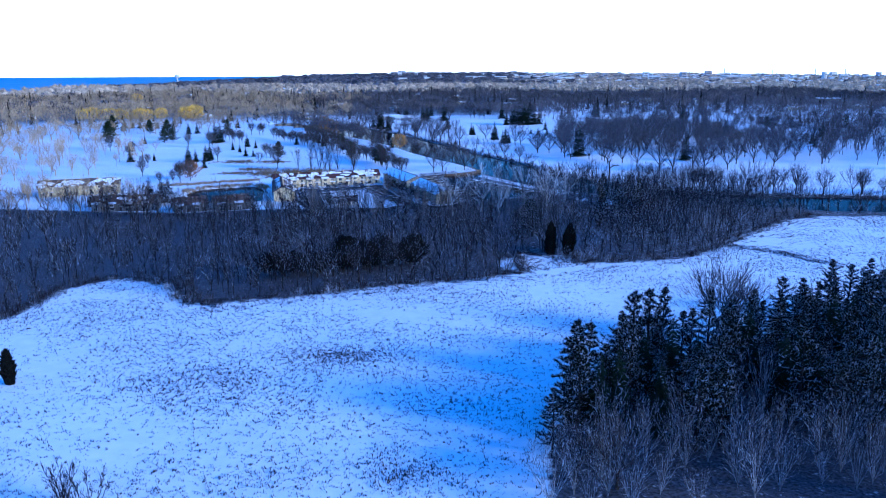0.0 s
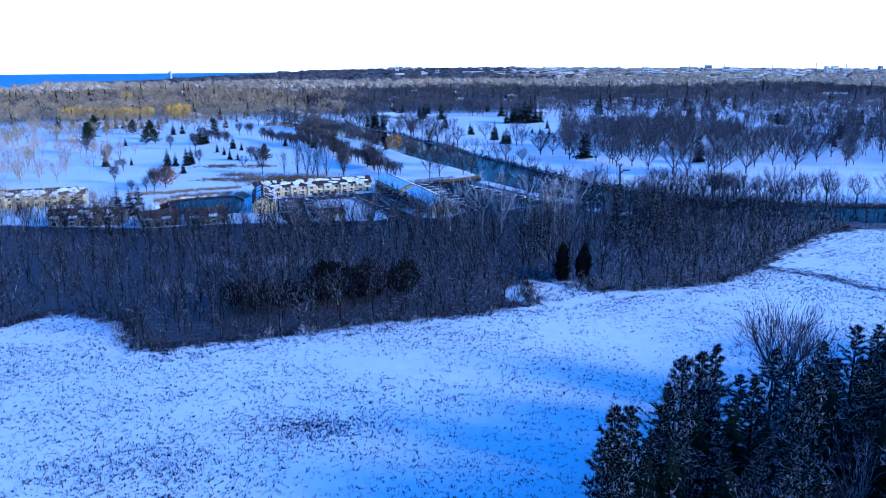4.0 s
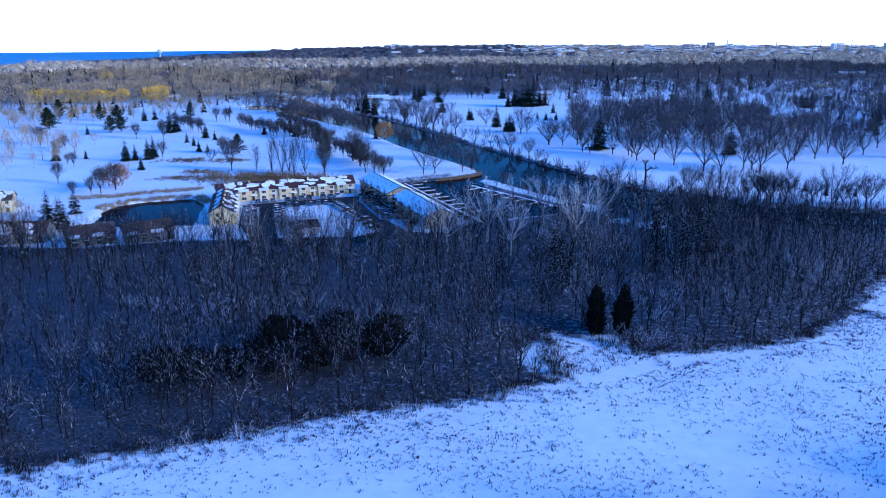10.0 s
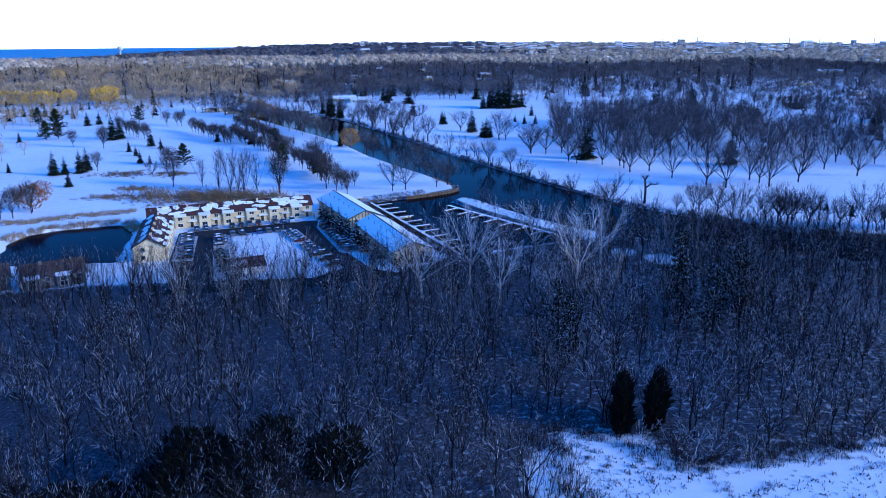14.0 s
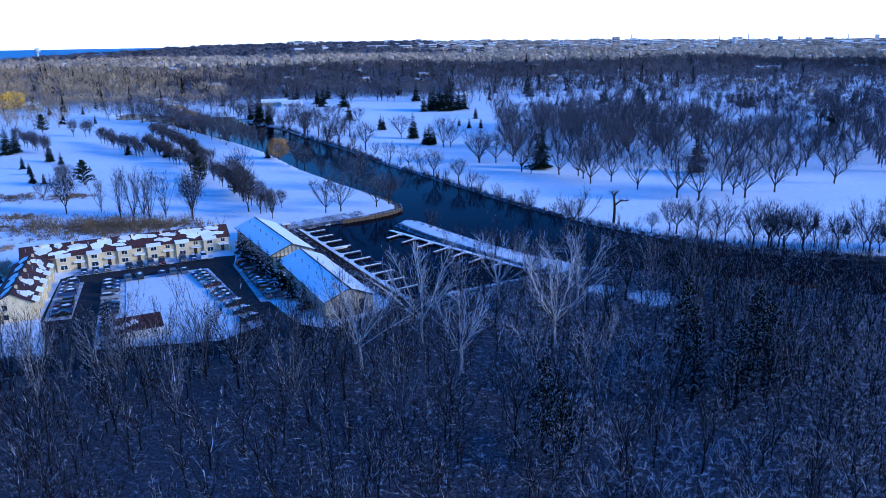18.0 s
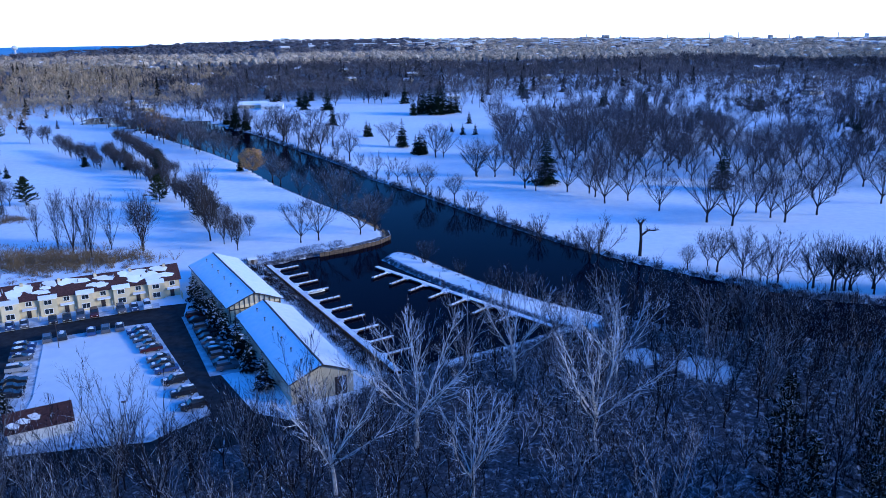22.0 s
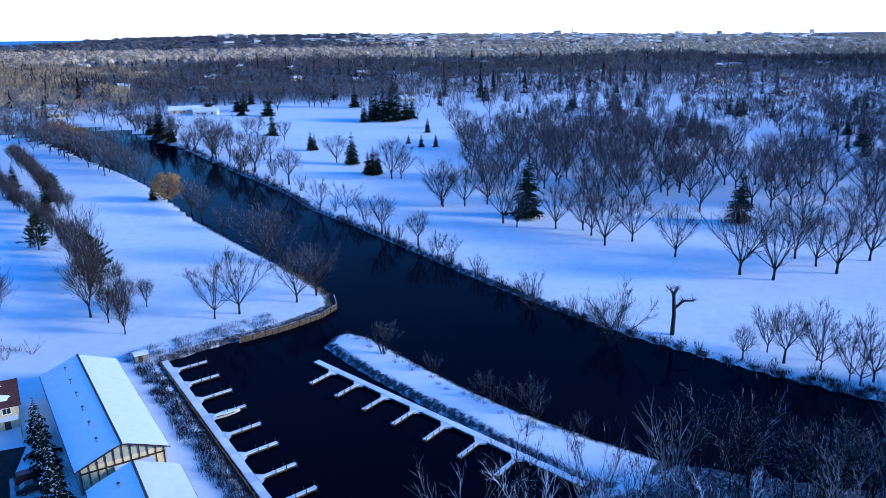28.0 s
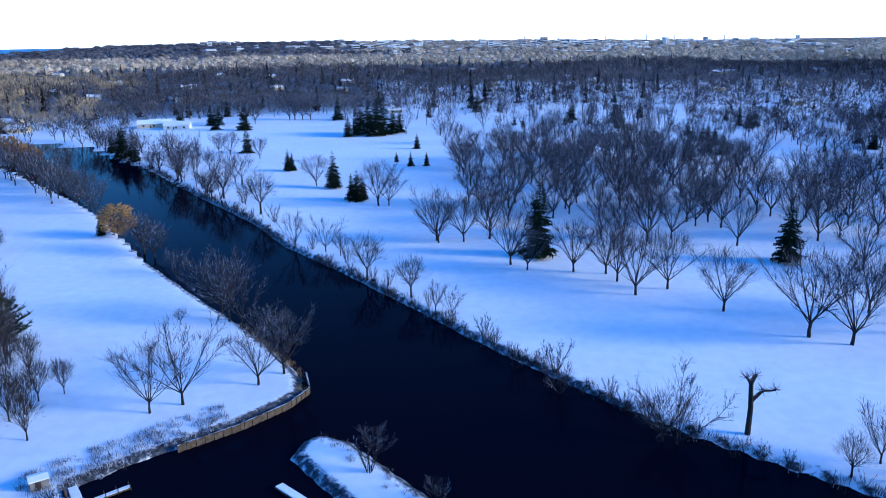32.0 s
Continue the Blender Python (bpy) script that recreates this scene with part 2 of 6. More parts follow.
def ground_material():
    """Snow, darkened by fallen leaves, dead grass and painted tree shade on wood floors."""
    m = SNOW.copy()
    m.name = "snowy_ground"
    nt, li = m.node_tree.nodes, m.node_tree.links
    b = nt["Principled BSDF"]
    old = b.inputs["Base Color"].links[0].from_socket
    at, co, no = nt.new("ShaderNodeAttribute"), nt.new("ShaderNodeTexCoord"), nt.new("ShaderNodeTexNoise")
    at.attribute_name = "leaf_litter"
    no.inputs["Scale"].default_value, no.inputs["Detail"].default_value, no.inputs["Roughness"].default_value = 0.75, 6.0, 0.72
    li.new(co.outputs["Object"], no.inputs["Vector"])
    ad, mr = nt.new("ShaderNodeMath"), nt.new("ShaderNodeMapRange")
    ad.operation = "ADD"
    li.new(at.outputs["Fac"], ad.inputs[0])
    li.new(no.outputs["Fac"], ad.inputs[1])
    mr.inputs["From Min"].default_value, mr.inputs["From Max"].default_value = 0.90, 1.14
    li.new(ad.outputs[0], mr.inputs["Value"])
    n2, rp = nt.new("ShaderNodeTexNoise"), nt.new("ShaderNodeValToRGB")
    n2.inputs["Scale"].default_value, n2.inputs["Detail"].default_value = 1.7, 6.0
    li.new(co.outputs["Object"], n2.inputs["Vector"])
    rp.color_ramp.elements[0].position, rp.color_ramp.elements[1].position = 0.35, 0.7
    # bluish tone: fallen leaves, plus the dim blue of tree-shaded snow painted in
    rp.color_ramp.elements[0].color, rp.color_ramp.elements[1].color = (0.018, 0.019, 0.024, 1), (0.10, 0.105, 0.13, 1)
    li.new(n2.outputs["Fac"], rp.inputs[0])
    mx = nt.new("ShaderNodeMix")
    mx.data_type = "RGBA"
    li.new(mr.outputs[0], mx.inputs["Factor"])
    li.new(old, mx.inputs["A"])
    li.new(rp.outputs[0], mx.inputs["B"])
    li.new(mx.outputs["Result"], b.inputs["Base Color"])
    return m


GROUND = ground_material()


# ---- mesh helpers ----
class Shape:
    """Collects vertices and faces for one mesh."""

    def __init__(self):
        self.v, self.f = [], []

    def face(self, pts):
        n = len(self.v)
        self.v += [tuple(p) for p in pts]
        self.f.append(tuple(range(n, n + len(pts))))

    def box(self, x0, x1, y0, y1, z0, z1, m=None):
        n = len(self.v)
        p = [Vector((x, y, z)) for z in (z0, z1) for x, y in ((x0, y0), (x1, y0), (x1, y1), (x0, y1))]
        self.v += [tuple(m @ q) if m else tuple(q) for q in p]
        self.f += [tuple(n + i for i in q) for q in ((3, 2, 1, 0), (4, 5, 6, 7), (0, 1, 5, 4), (1, 2, 6, 5), (2, 3, 7, 6), (3, 0, 4, 7))]
        return self

    def prism(self, poly, z0, z1):
        """An upright prism over a plan polygon given anticlockwise."""
        n, k = len(self.v), len(poly)
        self.v += [(x, y, z0) for x, y in poly] + [(x, y, z1) for x, y in poly]
        self.f.append(tuple(range(n + k, n + 2 * k)))
        self.f += [(n + i, n + (i + 1) % k, n + k + (i + 1) % k, n + k + i) for i in range(k)]
        return self

    def tube(self, a, b, ra, rb, sides=4, cap=False):
        a, b = Vector(a), Vector(b)
        d = (b - a).normalized()
        u = d.cross(Vector((0.31, 0.77, 0.55))).normalized()
        w = d.cross(u)
        n = len(self.v)
        ring = [(math.cos(i * 2 * math.pi / sides), math.sin(i * 2 * math.pi / sides)) for i in range(sides)]
        self.v += [tuple(a + (u * c + w * s) * ra) for c, s in ring]
        if rb <= 0:
            self.v.append(tuple(b))
            self.f += [(n + i, n + (i + 1) % sides, n + sides) for i in range(sides)]
            return self
        self.v += [tuple(b + (u * c + w * s) * rb) for c, s in ring]
        self.f += [(n + i, n + (i + 1) % sides, n + sides + (i + 1) % sides, n + sides + i) for i in range(sides)]
        if cap:
            self.f.append(tuple(range(n + sides, n + 2 * sides)))
        return self

    def sliver(self, a, b, w):
        """One thin twig, a tapering blade."""
        d = b - a
        n = len(self.v)
        s = Vector((d.y * rnd(0.4, 1), -d.x, d.x * rnd(-1, 1) + 0.01)).normalized() * w
        self.v += [tuple(a - s), tuple(a + s), tuple(b)]
        self.f.append((n, n + 1, n + 2))
        return self

    def mesh(self, name, mat, smooth=False):
        me = bpy.data.meshes.new(name)
        me.from_pydata(self.v, [], self.f)
        me.materials.append(mat)
        if smooth:
            me.polygons.foreach_set("use_smooth", [True] * len(me.polygons))
        me.update()
        return me


def part(name, shape, mat, parent, label="", smooth=False, at=None):
    me = shape if isinstance(shape, bpy.types.Mesh) else shape.mesh(name, mat, smooth)
    ob = new(name, me)
    ob.parent = parent
    if at is not None:
        ob.matrix_basis = at
    return tagged(ob, label)


def thing(name, label, category, at=None, group="", kind=""):
    ob = new(name)
    ob.empty_display_size = 0.5
    if at is not None:
        ob.matrix_basis = at
    return tagged(ob, label, category, group, kind)


def joined(name, verts, tris, mat):
    """One mesh from arrays of vertices and triangles."""
    me = bpy.data.meshes.new(name)
    verts, tris = np.asarray(verts, np.float32), np.asarray(tris, np.int32)
    me.vertices.add(len(verts))
    me.vertices.foreach_set("co", verts.ravel())
    me.loops.add(tris.size)
    me.loops.foreach_set("vertex_index", tris.ravel())
    me.polygons.add(len(tris))
    me.polygons.foreach_set("loop_start", np.arange(0, tris.size, 3, dtype=np.int32))
    me.materials.append(mat)
    me.update(calc_edges=True)
    me.validate()
    return me


def arrays(me):
    """Vertices and triangles of a mesh."""
    v = np.empty(len(me.vertices) * 3, np.float32)
    me.vertices.foreach_get("co", v)
    me.calc_loop_triangles()
    t = np.empty(len(me.loop_triangles) * 3, np.int32)
    me.loop_triangles.foreach_get("vertices", t)
    return v.reshape(-1, 3), t.reshape(-1, 3)


def strew(name, source, poses, mat, label, category):
    """Copies of the source arrays at rows of x, y, z, scale, turn, joined into one stuff object."""
    vs, ts, n = [], [], 0
    for k, (x, y, z, s, sz, a) in enumerate(poses):
        v, t = source[k % len(source)]
        c, d = math.cos(a), math.sin(a)
        vs.append(np.c_[(v[:, 0] * c - v[:, 1] * d) * s + x, (v[:, 0] * d + v[:, 1] * c) * s + y, v[:, 2] * sz + z])
        ts.append(t + n)
        n += len(v)
    return tagged(new(name, joined(name, np.concatenate(vs), np.concatenate(ts), mat)), label, category, kind="stuff")


# ---- the plan: banks, woods, field ----
FAR_BANK = [(-185, 905), (-130, 893), (-85, 855), (-65, 809), (-43, 770), (-11, 690), (14, 630), (24, 595), (41, 559), (53, 530), (61.5, 509),
            (70, 490), (79, 471), (88, 455), (97, 443), (106, 431), (115, 421), (124, 412), (138, 404), (156, 397), (190, 391), (240, 386), (420, 374)]
POINT = [(-185, 880), (-150, 850), (-119, 800), (-78, 728), (-57, 689), (-39, 651), (-15, 587), (2, 551), (13, 529), (22, 507),
         (26, 495), (26, 487), (22, 483), (14, 477), (4, 472), (-2, 469), (-10, 464)]
SPIT = [(21.5, 465), (23.5, 470), (28, 472), (33, 468), (41, 452.5), (49, 438), (56, 427.5), (65, 416), (74, 407), (66, 398), (57, 402), (52, 411), (46, 420),
        (43, 426), (37, 435), (30, 447), (25, 457)]
SOUTH_BANK = [(420, 338), (230, 349), (175, 356), (147, 366), (128, 376), (110, 388), (90, 398), (74, 407), (57, 403), (48, 398), (38, 394), (27, 390), (20, 386)]
WATER_POLY = FAR_BANK + SOUTH_BANK + POINT[::-1]
POND = [(-119, 384), (-126, 412), (-125, 422), (-117, 429), (-99, 435), (-91, 422), (-87, 400), (-84, 386)]
LAKE = [(-5200, 1000), (-1250, 1750), (-1120, 2300), (-1000, 2900), (-900, 3600), (-800, 5200), (-5200, 5200)]
FIELD_EDGE = [(-300, 120), (-130, 190), (-107, 213), (-105, 239), (-94, 249), (-77, 240), (-68, 224), (-61, 220), (-51, 225), (-37, 228), (-14, 237),
              (13, 244), (31, 252), (28, 277), (34, 275), (40, 269), (48, 263), (73, 267), (88, 272), (107, 292), (126, 313), (137, 324), (161, 346), (420, 338)]
WOOD = FIELD_EDGE + [(230, 347), (175, 353), (147, 362), (128, 372), (110, 384), (90, 394), (72, 402), (57, 399), (38, 390), (22, 381), (10, 368), (-8, 357),
                     (-30, 355), (-62, 358), (-82, 357), (-97, 352.5), (-113, 349), (-150, 354), (-300, 384)]


GOLF_WEST = [(-320, 430), (-330, 790), (-220, 815), (-165, 800), (-110, 800), (-60, 700), (-10, 580), (40, 500), (40, 380), (-20, 345), (-170, 330)]
GOLF_EAST = [(0, 600), (-90, 860), (-60, 985), (60, 1010), (110, 920), (190, 960), (330, 960), (360, 880), (300, 800), (300, 640), (290, 560), (300, 470), (420, 420), (420, 330),
             (140, 340), (60, 400)]


def signed(poly, x, y):
    """Distance to a plan polygon, negative inside."""
    p = np.array(poly, float)
    q = np.roll(p, -1, 0)
    best, inside = np.full(x.shape, 1e9), np.zeros(x.shape, bool)
    for (ax, ay), (bx, by) in zip(p, q):
        dx, dy = bx - ax, by - ay
        t = np.clip(((x - ax) * dx + (y - ay) * dy) / (dx * dx + dy * dy + 1e-9), 0, 1)
        best = np.minimum(best, np.hypot(x - ax - t * dx, y - ay - t * dy))
        cross = (ay > y) != (by > y)
        with np.errstate(divide="ignore", invalid="ignore"):
            inside ^= cross & (x < (bx - ax) * (y - ay) / (by - ay + 1e-12) + ax)
    return np.where(inside, -best, best)


def waves(x, y):
    """A gentle unevenness, from a few sines."""
    return (np.sin(x * 0.031 + 1.3) * np.cos(y * 0.027) * 0.5 + np.sin(x * 0.11 + y * 0.07) * 0.12 + np.sin(x * 0.23 - y * 0.31 + 2.0) * 0.06)


WATER_Z = -1.0


def ground_height(x, y):
    x, y = np.asarray(x, float), np.asarray(y, float)
    d = np.minimum(signed(WATER_POLY, x, y), np.minimum(signed(POND, x, y), signed(LAKE, x, y) / 6))
    d = np.maximum(d, -signed(SPIT, x, y))
    d = d + 0.18 * np.sin(x * 0.9 + y * 0.5) + 0.14 * np.sin(x * 0.37 - y * 1.3)
    bank = np.clip((d + 1.5) / 4.0, 0, 1)
    bank = bank * bank * (3 - 2 * bank)
    flat = np.clip(np.minimum(np.hypot((x + 35) / 75, (y - 402) / 62), np.hypot((x + 2) / 40, (y - 415) / 60)) - 1.0, 0, 0.5) * 2
    rise = np.clip(np.hypot(x, y) - 2300, 0, 3000) * (0.006 * np.clip((x + 1000) / 800, 0, 1) - 0.010 * np.clip(x / 2400, 0, 1))
    return -2.4 + bank * (2.4 + waves(x, y) * 0.55 * flat + rise)


def spaced(a, b, step, lo, hi, grow=1.35, most=250.0):
    inner = list(np.arange(a, b + 0.1, step))
    s, v = step, a
    left = []
    while v > lo:
        s = min(s * grow, most)
        v -= s
        left.append(max(v, lo))
    s, v, right = step, b, []
    while v < hi:
        s = min(s * grow, most)
        v += s
        right.append(min(v, hi))
    return np.array(left[::-1] + inner + right)


def graded(a, b, c, d, coarse, fine, lo, hi, grow, most):
    """Even coarse steps from a to d with finer ones from b to c, widening outwards to lo and hi."""
    outer = spaced(a, d, coarse, lo, hi, grow, most)
    return np.unique(np.concatenate([outer[(outer < b) | (outer > c)], np.arange(b, c + 0.1, fine)]))


gx, gy = graded(-170, -16, 82, 240, 3.2, 1.2, -4990, 4990, 1.2, 250), graded(90, 382, 500, 700, 3.2, 1.2, -900, 4990, 1.12, 160)
X, Y = np.meshgrid(gx, gy)
Zg = ground_height(X, Y)
nx, ny = len(gx), len(gy)
ids = np.arange(nx * ny).reshape(ny, nx)
quads = np.stack([ids[:-1, :-1], ids[:-1, 1:], ids[1:, 1:], ids[1:, :-1]], -1).reshape(-1, 4)
tri = np.concatenate([quads[:, [0, 1, 2]], quads[:, [0, 2, 3]]])
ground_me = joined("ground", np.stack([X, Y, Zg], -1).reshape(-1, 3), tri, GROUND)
# under the trees the ground is darkened, partly for their painted shade
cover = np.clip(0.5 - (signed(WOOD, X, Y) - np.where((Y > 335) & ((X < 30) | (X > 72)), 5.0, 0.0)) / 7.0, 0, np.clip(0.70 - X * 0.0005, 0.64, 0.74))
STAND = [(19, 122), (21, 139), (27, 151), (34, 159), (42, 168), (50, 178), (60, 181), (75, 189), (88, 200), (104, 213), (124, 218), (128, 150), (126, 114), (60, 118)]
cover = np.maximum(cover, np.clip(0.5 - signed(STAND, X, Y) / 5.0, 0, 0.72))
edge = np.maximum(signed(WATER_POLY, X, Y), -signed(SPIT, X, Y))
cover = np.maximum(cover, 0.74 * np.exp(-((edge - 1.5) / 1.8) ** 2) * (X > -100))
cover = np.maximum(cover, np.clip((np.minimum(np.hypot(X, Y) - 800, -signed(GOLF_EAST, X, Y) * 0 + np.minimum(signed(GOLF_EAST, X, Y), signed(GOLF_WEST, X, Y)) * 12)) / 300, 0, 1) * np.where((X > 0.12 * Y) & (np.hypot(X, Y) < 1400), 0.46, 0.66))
# glades keep some painted tree shade over their snow
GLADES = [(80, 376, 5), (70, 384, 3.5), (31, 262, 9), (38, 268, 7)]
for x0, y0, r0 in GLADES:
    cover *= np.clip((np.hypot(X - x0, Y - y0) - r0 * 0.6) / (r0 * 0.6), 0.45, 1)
floor_layer = ground_me.attributes.new("leaf_litter", "FLOAT", "POINT")
floor_layer.data.foreach_set("value", cover.ravel().astype(np.float32))
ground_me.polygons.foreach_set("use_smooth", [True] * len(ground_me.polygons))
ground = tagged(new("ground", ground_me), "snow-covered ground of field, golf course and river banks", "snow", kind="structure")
water_me = Shape()
water_me.face([(-420, 300, WATER_Z), (440, 300, WATER_Z), (440, 960, WATER_Z), (-420, 960, WATER_Z)])
tagged(new("water", water_me.mesh("water", WATER)), "dark still water of river, marina basin and pond", "water", kind="structure")


lake = Shape()
lake.face([(x, y, WATER_Z + 0.4) for x, y in LAKE[::-1]])
tagged(new("lake", lake.mesh("lake", LAKE_WATER)), "wide blue lake on the horizon", "lake", kind="structure")


def gz(x, y):
    """The ground's height at a place or at arrays of places, from the sheet's own grid."""
    i, j = np.clip(np.searchsorted(gx, x) - 1, 0, nx - 2), np.clip(np.searchsorted(gy, y) - 1, 0, ny - 2)
    u, v = (x - gx[i]) / (gx[i + 1] - gx[i]), (y - gy[j]) / (gy[j + 1] - gy[j])
    return Zg[j, i] * (1 - u) * (1 - v) + Zg[j, i + 1] * u * (1 - v) + Zg[j + 1, i] * (1 - u) * v + Zg[j + 1, i + 1] * u * v


# ---- trees ----
def rnd(a, b):
    return random.uniform(a, b)


def bent(d, spread):
    return (Vector(d) + Vector((rnd(-1, 1), rnd(-1, 1), rnd(-0.6, 0.8))) * spread).normalized()


def bare_tree_meshes(name, h, style, bark, twig, subs=5, side=9, tw=0.035, coarse=False, full=False, shell=0, hazy=0.8):
    """Limb and twig meshes of a leafless tree of height h."""
    limb, fine = Shape(), Shape()
    trunk_h, nl, spread, reach, r0 = {"maple": (0.17, 8, 0.82, 0.62, 0.021), "tall": (0.42, 7, 0.55, 0.42, 0.012), "oak": (0.25, 7, 0.95, 0.55, 0.026),
                                      "round": (0.18, 9, 0.42, 0.66, 0.018)}[style]
    p, d, r = Vector((0, 0, -0.3)), Vector((0, 0, 1)), h * r0
    knots = []
    segs = 3
    for i in range(segs):
        q = p + bent(d, 0.06) * h * trunk_h / segs
        limb.tube(p, q, r * (1.25 if i == 0 else 1.0), r * 0.9, 4 if coarse else 6)
        p, r = q, r * 0.9
    knots.append((p, r))
    if style == "tall":
        for i in range(4):
            q = p + bent(d, 0.12) * h * (0.92 - trunk_h) / 4
            limb.tube(p, q, r, r * 0.72, 3 if coarse else 5)
            p, r = q, r * 0.72
            knots.append((p, r))
    for k in range(nl):
        if style == "tall":
            base, br = knots[min(k * len(knots) // nl, len(knots) - 1)]
        else:
            base, br = knots[0]
            br *= 0.75
        a = k * 2.4 + rnd(-0.4, 0.4)
        s = spread * rnd(0.65, 1.15)
        dirn = Vector((math.cos(a) * s, math.sin(a) * s, 1.0)).normalized()
        L = h * reach * rnd(0.8, 1.1) * (1.0 if style != "tall" else 1.0 - 0.35 * k / nl)
        q, rr = Vector(base), br * rnd(0.55, 0.8)
        for j in range(3):
            dirn = bent(dirn + Vector((0, 0, 0.12)), 0.16)
            e = q + dirn * L / 3
            limb.tube(q, e, rr, rr * 0.68, 3 if coarse else 4)
            for c in range((3, 4, 4)[j] if full else (1, 2, 2)[j]):
                bd = bent(dirn, 0.75)
                bl = L * rnd(0.28, 0.5) * (0.9 if full else 1.0)
                b0, bq, br2 = q.lerp(e, rnd(0.4, 1.0)), None, rr * 0.5
                b1 = b0 + bd * bl * 0.5
                b2 = b1 + bent(bd + Vector((0, 0, 0.15)), 0.25) * bl * 0.5
                if coarse:
                    limb.sliver(b0, b2, br2)
                else:
                    limb.tube(b0, b1, br2, br2 * 0.7, 3)
                    limb.tube(b1, b2, br2 * 0.7, br2 * 0.4, 3)
                for t in range(side):
                    f = (t + 0.5) / side
                    s0 = b0.lerp(b1, f * 2) if f < 0.5 else b1.lerp(b2, f * 2 - 1)
                    td = bent(bd + Vector((0, 0, 0.2)), 0.8)
                    tl = h * rnd(0.06, 0.13)
                    s1 = s0 + td * tl
                    fine.sliver(s0, s1, tw * 1.3)
                    for u in range(subs):
                        m0 = s0.lerp(s1, rnd(0.2, 1.0))
                        fine.sliver(m0, m0 + bent(td, 0.8) * tl * rnd(0.4, 0.9), tw)
            q, rr = e, rr * 0.68
        for t in range(side):
            td = bent(dirn, 0.5)
            s1 = q + td * h * rnd(0.05, 0.12)
            fine.sliver(q, s1, tw * 1.3)
            for u in range(subs):
                m0 = q.lerp(s1, rnd(0.2, 1.0))
                fine.sliver(m0, m0 + bent(td, 0.8) * h * rnd(0.03, 0.07), tw)
    # the outer haze of fine twigs
    cz, rz, rw = {"maple": (0.58, 0.42, 0.47), "oak": (0.55, 0.44, 0.48), "round": (0.57, 0.43, 0.35), "tall": (0.70, 0.31, 0.25)}[style]
    for k in range(shell):
        a, up = k * 2.39996, rnd(-0.45, 1.0)
        lump = 1 + 0.13 * math.sin(3 * a + 4 * up) + 0.10 * math.sin(7 * a)
        ring = math.sqrt(max(0.0, 1 - up * up))
        f = rnd(0.42, 0.88) * lump
        p = Vector((math.cos(a) * ring * rw * h * f, math.sin(a) * ring * rw * h * f, h * (cz + rz * up * f)))
        out = Vector((p.x, p.y, (p.z - h * 0.25) * 0.9)).normalized()
        fine.sliver(p, p + bent(out, 0.35) * h * rnd(0.08, 0.15), tw * hazy)
    return limb.mesh("trunk", bark), fine.mesh("crown", twig)


